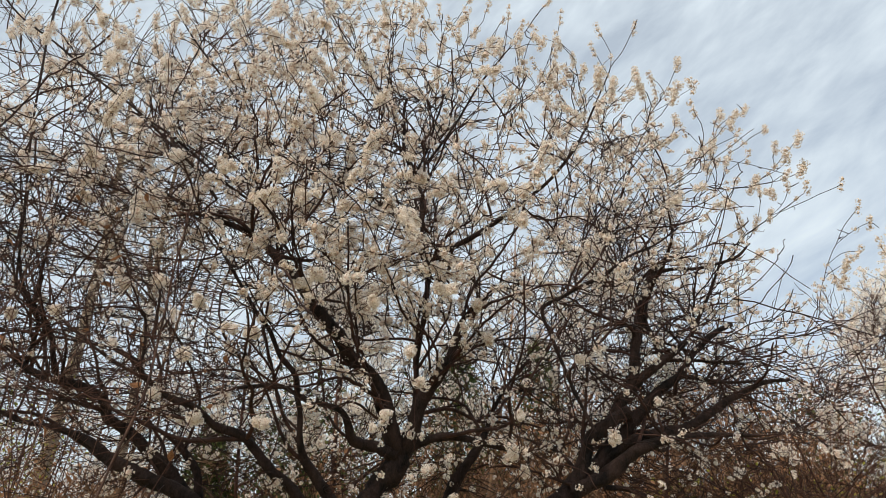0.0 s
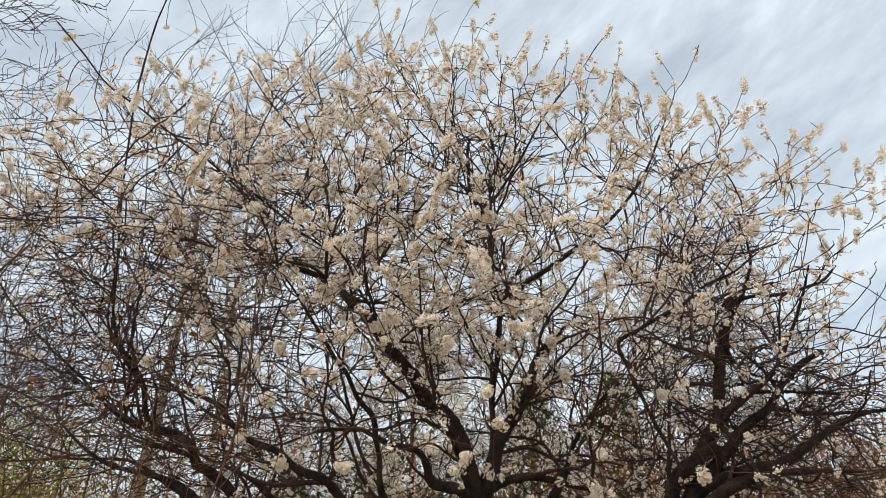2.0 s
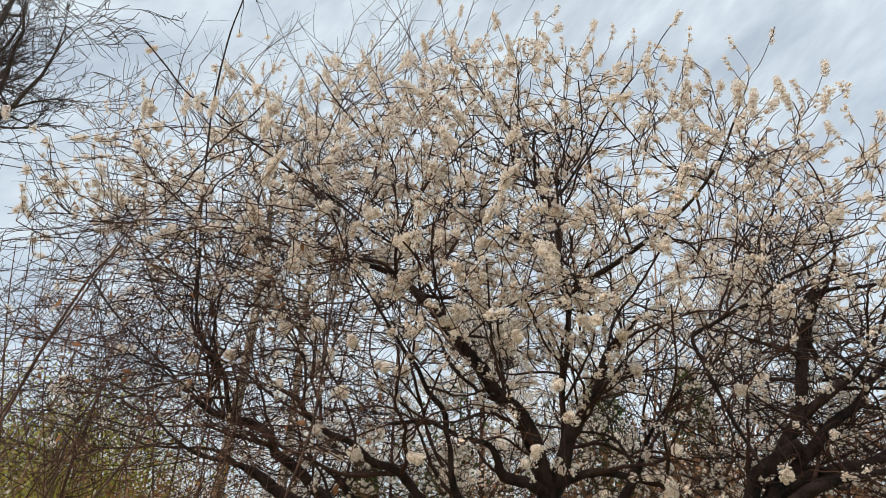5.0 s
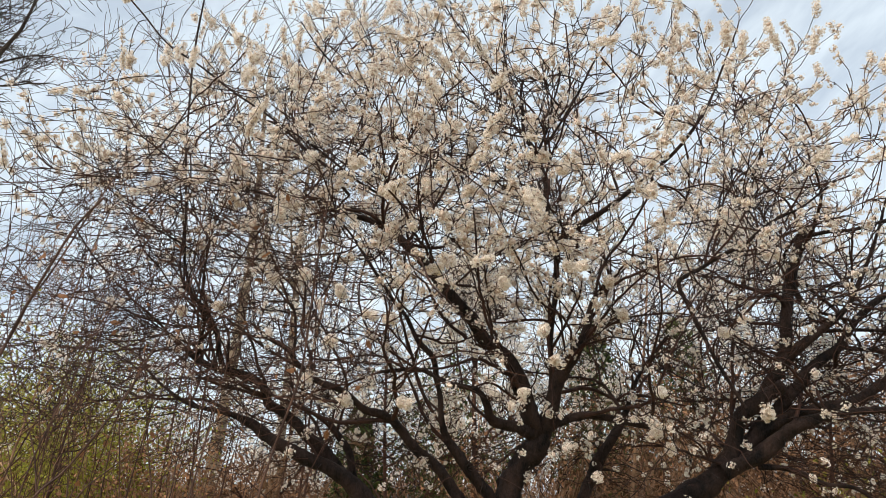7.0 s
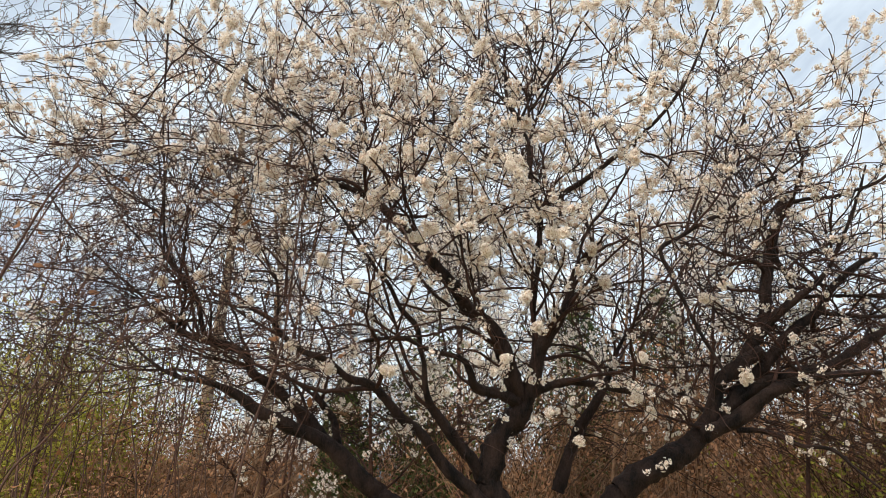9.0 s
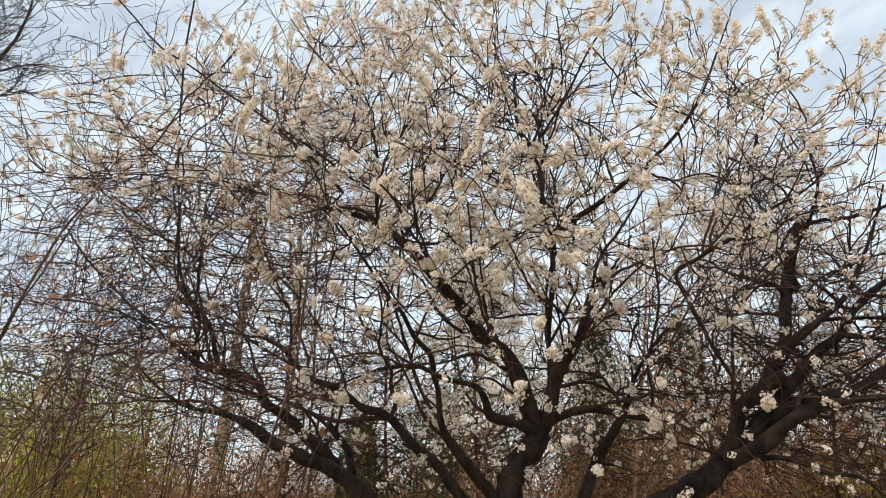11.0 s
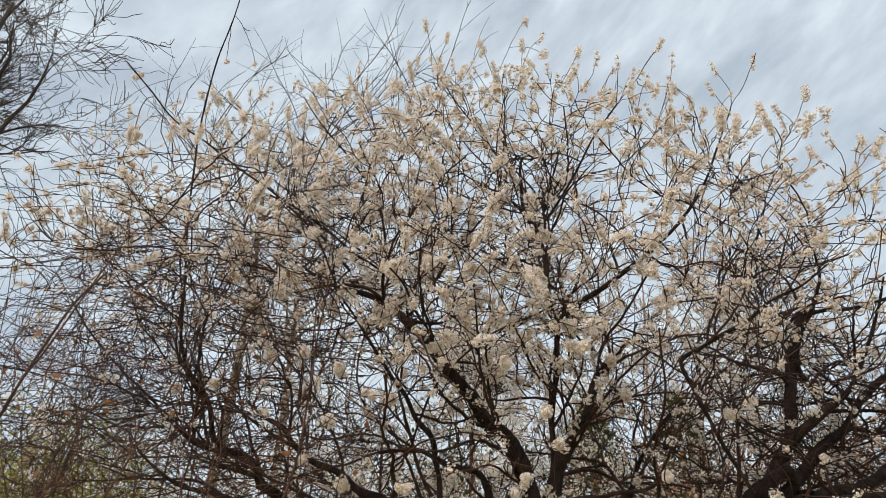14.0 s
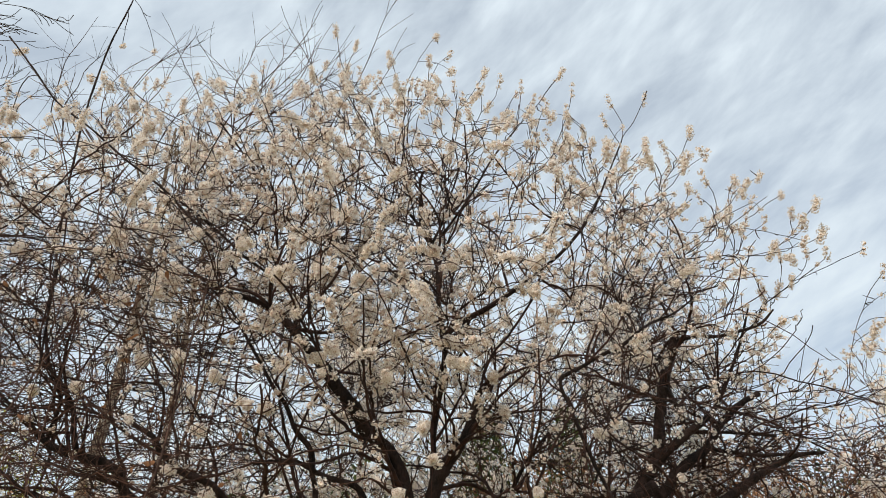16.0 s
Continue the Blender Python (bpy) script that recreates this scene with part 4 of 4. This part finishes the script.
thicket("far leafless grey-brown woodland edge", -75, 65, 44, 54, 8.5, 900, 83, BRUSH, 0.16, 6.0)
for n, (x, y, h) in enumerate(((-5.6, 8.6, 2.6), (-6.8, 8.8, 2.6), (-0.9, 9.3, 2.9), (1.4, 9.2, 3.2), (3.0, 9.0, 3.3), (4.6, 9.0, 3.4))):
    shrub("dry_shrub", "shrub with dry brown leaves still hanging", (x, y, 0), 1.5, h, 140 + n, DRYLEAF, 5000, 0.034)
for n in range(16):
    x, y = -14.0 + 1.7 * n + rng.uniform(-0.5, 0.5), rng.uniform(11.5, 14.5)
    tall = 0.66 if -9.5 < x < -2.6 else 1.25
    if n % 6 == 1:
        shrub("evergreen_shrub", "dense dark green evergreen shrub", (x, y, 0), 1.9, rng.uniform(3.1, 3.7) * tall, 100 + n, PINELEAF, 7000, 0.06)
    else:
        shrub("dry_shrub", "shrub with dry brown leaves still hanging", (x, y, 0), 2.0, rng.uniform(3.0, 3.7) * tall, 100 + n, DRYLEAF, 8000, 0.05)


# ---- the cane shrub in front, with last year's leaves ----
canes = tagged(new("cane_shrub"), "leafless shrub of thin brown canes with a few dead leaves", "shrub")
rng = np.random.default_rng(91)
cane_nodes = []


def cane(*rows):
    """One cane through (x, y, z, radius in mm), carried down to the ground."""
    x, y, z, r = rows[0]
    x2, y2, z2, _ = rows[1]
    lean = (x - x2) / (z2 - z) * 0.5
    foot = [(x + lean * z, y, -0.05, r * 1.1), (x + lean * z * 0.45, y, z * 0.5, r * 1.05)]
    p = spline([(a, b, c, d / 2700) for a, b, c, d in foot + [*rows]], 0.05)
    part("cane", tubes("cane", [(p[:, :3], p[:, 3])], [CANE], 8), canes)
    cane_nodes.extend(p[p[:, 2] > 1.2][:, :3])


cane((-2.71, 2.90, 1.42, 17.3), (-2.58, 2.98, 1.64, 15.5), (-2.42, 3.07, 1.96, 15.4), (-2.36, 3.15, 2.21, 14.0), (-2.29, 3.23, 2.53, 12.5), (-2.24, 3.32, 2.80, 11.0), (-2.14, 3.40, 3.05, 9.4))
cane((-3.09, 2.80, 1.84, 22.0), (-3.02, 2.82, 2.11, 20.1), (-2.94, 2.84, 2.44, 20.1), (-2.83, 2.86, 2.77, 18.4), (-2.76, 2.88, 2.96, 16.7), (-2.64, 2.90, 3.13, 16.7))
cane((-1.69, 3.30, 1.42, 19.4), (-1.62, 3.32, 1.77, 17.8), (-1.52, 3.33, 2.13, 17.9), (-1.50, 3.35, 2.45, 16.6), (-1.49, 3.37, 2.84, 15.4), (-1.47, 3.38, 3.06, 12.3), (-1.46, 3.40, 3.34, 7.2))
cane((-2.75, 4.00, 1.41, 14.8), (-2.86, 4.00, 1.83, 12.9), (-2.97, 4.00, 2.29, 11.0), (-3.05, 4.00, 2.62, 9.0))
cane((-3.08, 2.80, 1.91, 16.4), (-3.01, 2.88, 2.34, 16.7), (-3.03, 2.96, 2.55, 15.2), (-3.01, 3.04, 2.75, 13.6), (-2.90, 3.12, 3.18, 12.0), (-2.80, 3.20, 3.56, 8.3))
cane((-2.93, 3.10, 1.56, 11.2), (-2.85, 3.20, 2.14, 11.3), (-2.84, 3.30, 2.43, 9.7), (-2.64, 3.40, 2.78, 9.8), (-2.39, 3.50, 3.06, 7.9))
cane((-2.71, 3.20, 1.42, 11.0), (-2.59, 3.33, 1.66, 9.2), (-2.29, 3.45, 1.91, 9.1), (-1.97, 3.58, 2.18, 7.2), (-1.54, 3.70, 2.47, 5.4))

fine = []
for n in range(38):
    foot = np.array([rng.uniform(-4.2, -2.0), rng.uniform(2.9, 4.4), 0])
    tip = foot + (rng.normal(0.35, 0.7), rng.normal(0, 0.3), rng.uniform(2.2, 4.0))
    c = np.vstack([foot, bent(foot, unit(rng.normal(0, 0.2, 3) + (0, 0, 1)), tip, 30, rng, 0.02)])
    r = np.linspace(rng.uniform(0.004, 0.007), 0.0016, len(c))
    part("cane", tubes("cane", [(c, r)], [CANE if n % 3 else BRUSHDARK], 6), canes)
    cane_nodes.extend(c[c[:, 2] > 1.3])
cane_nodes = np.array(cane_nodes)
high = cane_nodes[cane_nodes[:, 2] > 1.9]
for _ in range(780):
    a = high[rng.integers(0, len(high))]
    d = unit(rng.normal(0, 1, 3) * (1, 0.5, 0.7) + (0, 0, 0.25))
    fine.append((wander(a, d, rng.uniform(0.2, 0.9), 9, rng, 0.13, 0.006), np.linspace(0.0026, 0.0011, 9)))
tagged(part("side_twigs", tubes("side_twigs", fine, [BRUSHDARK], 4), canes, kind="stuff"))


def dead_leaf(seed):
    """A curled, pointed dry leaf hanging along -z, 1 unit long."""
    g = np.random.default_rng(seed)
    v, f, n = [], [], 6
    for k in range(n + 1):
        s = k / n
        w = 0.27 * math.sin(math.pi * min(1, s * 0.95 + 0.04)) ** 0.8
        curl = 0.25 * math.sin(s * 3 + seed)
        for side in (-1, 0, 1):
            v.append((side * w, curl * s + abs(side) * w * g.uniform(0.3, 0.8), -s))
    for k in range(n):
        for j in range(2):
            a = 3 * k + j
            f.append((a, a + 1, a + 4, a + 3))
    return mesh_from("leaf", v, f, [DEADLEAF], smooth=True)


LEAF_KINDS = [dead_leaf(k) for k in range(5)]
for n in range(85):
    a = cane_nodes[rng.integers(0, len(cane_nodes))] + rng.normal(0, 0.12, 3)
    ob = part("leaf", LEAF_KINDS[n % 5], canes)
    ob.matrix_basis = pose(*a, rng.normal(0, 50), rng.normal(0, 50), rng.uniform(0, 360)) @ Matrix.Scale(rng.uniform(0.035, 0.075), 4)


# ---- a thin sapling whose long bare whips stand over the crown ----
def whips(name, label, base, forks, seed, mat):
    g = np.random.default_rng(seed)
    t = tagged(new(name), label, "tree", "saplings")
    base = np.array(base)
    for fork, many, ln in forks:
        fork = np.array(fork)
        stem = np.vstack([base, bent(base, unit((0.1, 0, 1)), fork, 30, g, 0.012)])
        part("stem", tubes("stem", [(stem, np.linspace(0.018, 0.009, len(stem)))], [mat], 7), t)
        ends = []
        for _ in range(many):
            k = g.integers(-6, 0)
            d = unit(g.normal(0, 0.7, 3) * (1, 0.6, 0.3) + (0, 0, 1.0))
            tip = stem[k] + d * ln * g.uniform(0.6, 1.1)
            c = np.vstack([stem[k], bent(stem[k], unit(d + g.normal(0, 0.25, 3)), tip, 12, g, 0.02)])
            part("whip", tubes("whip", [(c, np.linspace(0.0105, 0.0038, len(c)))], [mat], 5), t)
            for _ in range(7):
                j = g.integers(3, 12)
                e = unit(g.normal(0, 0.6, 3) + unit(c[j] - c[j - 1])) * g.uniform(0.25, 0.9)
                s = np.linspace(0, 1, 6)[:, None]
                ends.append((c[j] + e * s + g.normal(0, 0.1, 3) * s**2, np.linspace(0.0046, 0.0028, 6)))
        tagged(part("twigs", tubes("twigs", ends, [mat], 3), t, kind="stuff"))


whips("sapling", "slender sapling with long bare upright whips", (-4.0, 9.0, 0), [((-4.15, 9.0, 9.3), 16, 3.2), ((-2.35, 9.0, 8.9), 12, 2.7)], 95, BRUSHDARK)
whips("sapling", "slender sapling with long bare upright whips", (-6.1, 9.0, 0), [((-6.5, 9.0, 9.2), 13, 3.2), ((-7.6, 9.0, 9.4), 8, 2.8)], 96, BRUSHDARK)


# ---- a low white building beyond the wood ----
def box(x0, y0, z0, x1, y1, z1):
    v = [(x, y, z) for x in (x0, x1) for y in (y0, y1) for z in (z0, z1)]
    return v, [(0, 1, 3, 2), (4, 6, 7, 5), (0, 4, 5, 1), (2, 3, 7, 6), (0, 2, 6, 4), (1, 5, 7, 3)]


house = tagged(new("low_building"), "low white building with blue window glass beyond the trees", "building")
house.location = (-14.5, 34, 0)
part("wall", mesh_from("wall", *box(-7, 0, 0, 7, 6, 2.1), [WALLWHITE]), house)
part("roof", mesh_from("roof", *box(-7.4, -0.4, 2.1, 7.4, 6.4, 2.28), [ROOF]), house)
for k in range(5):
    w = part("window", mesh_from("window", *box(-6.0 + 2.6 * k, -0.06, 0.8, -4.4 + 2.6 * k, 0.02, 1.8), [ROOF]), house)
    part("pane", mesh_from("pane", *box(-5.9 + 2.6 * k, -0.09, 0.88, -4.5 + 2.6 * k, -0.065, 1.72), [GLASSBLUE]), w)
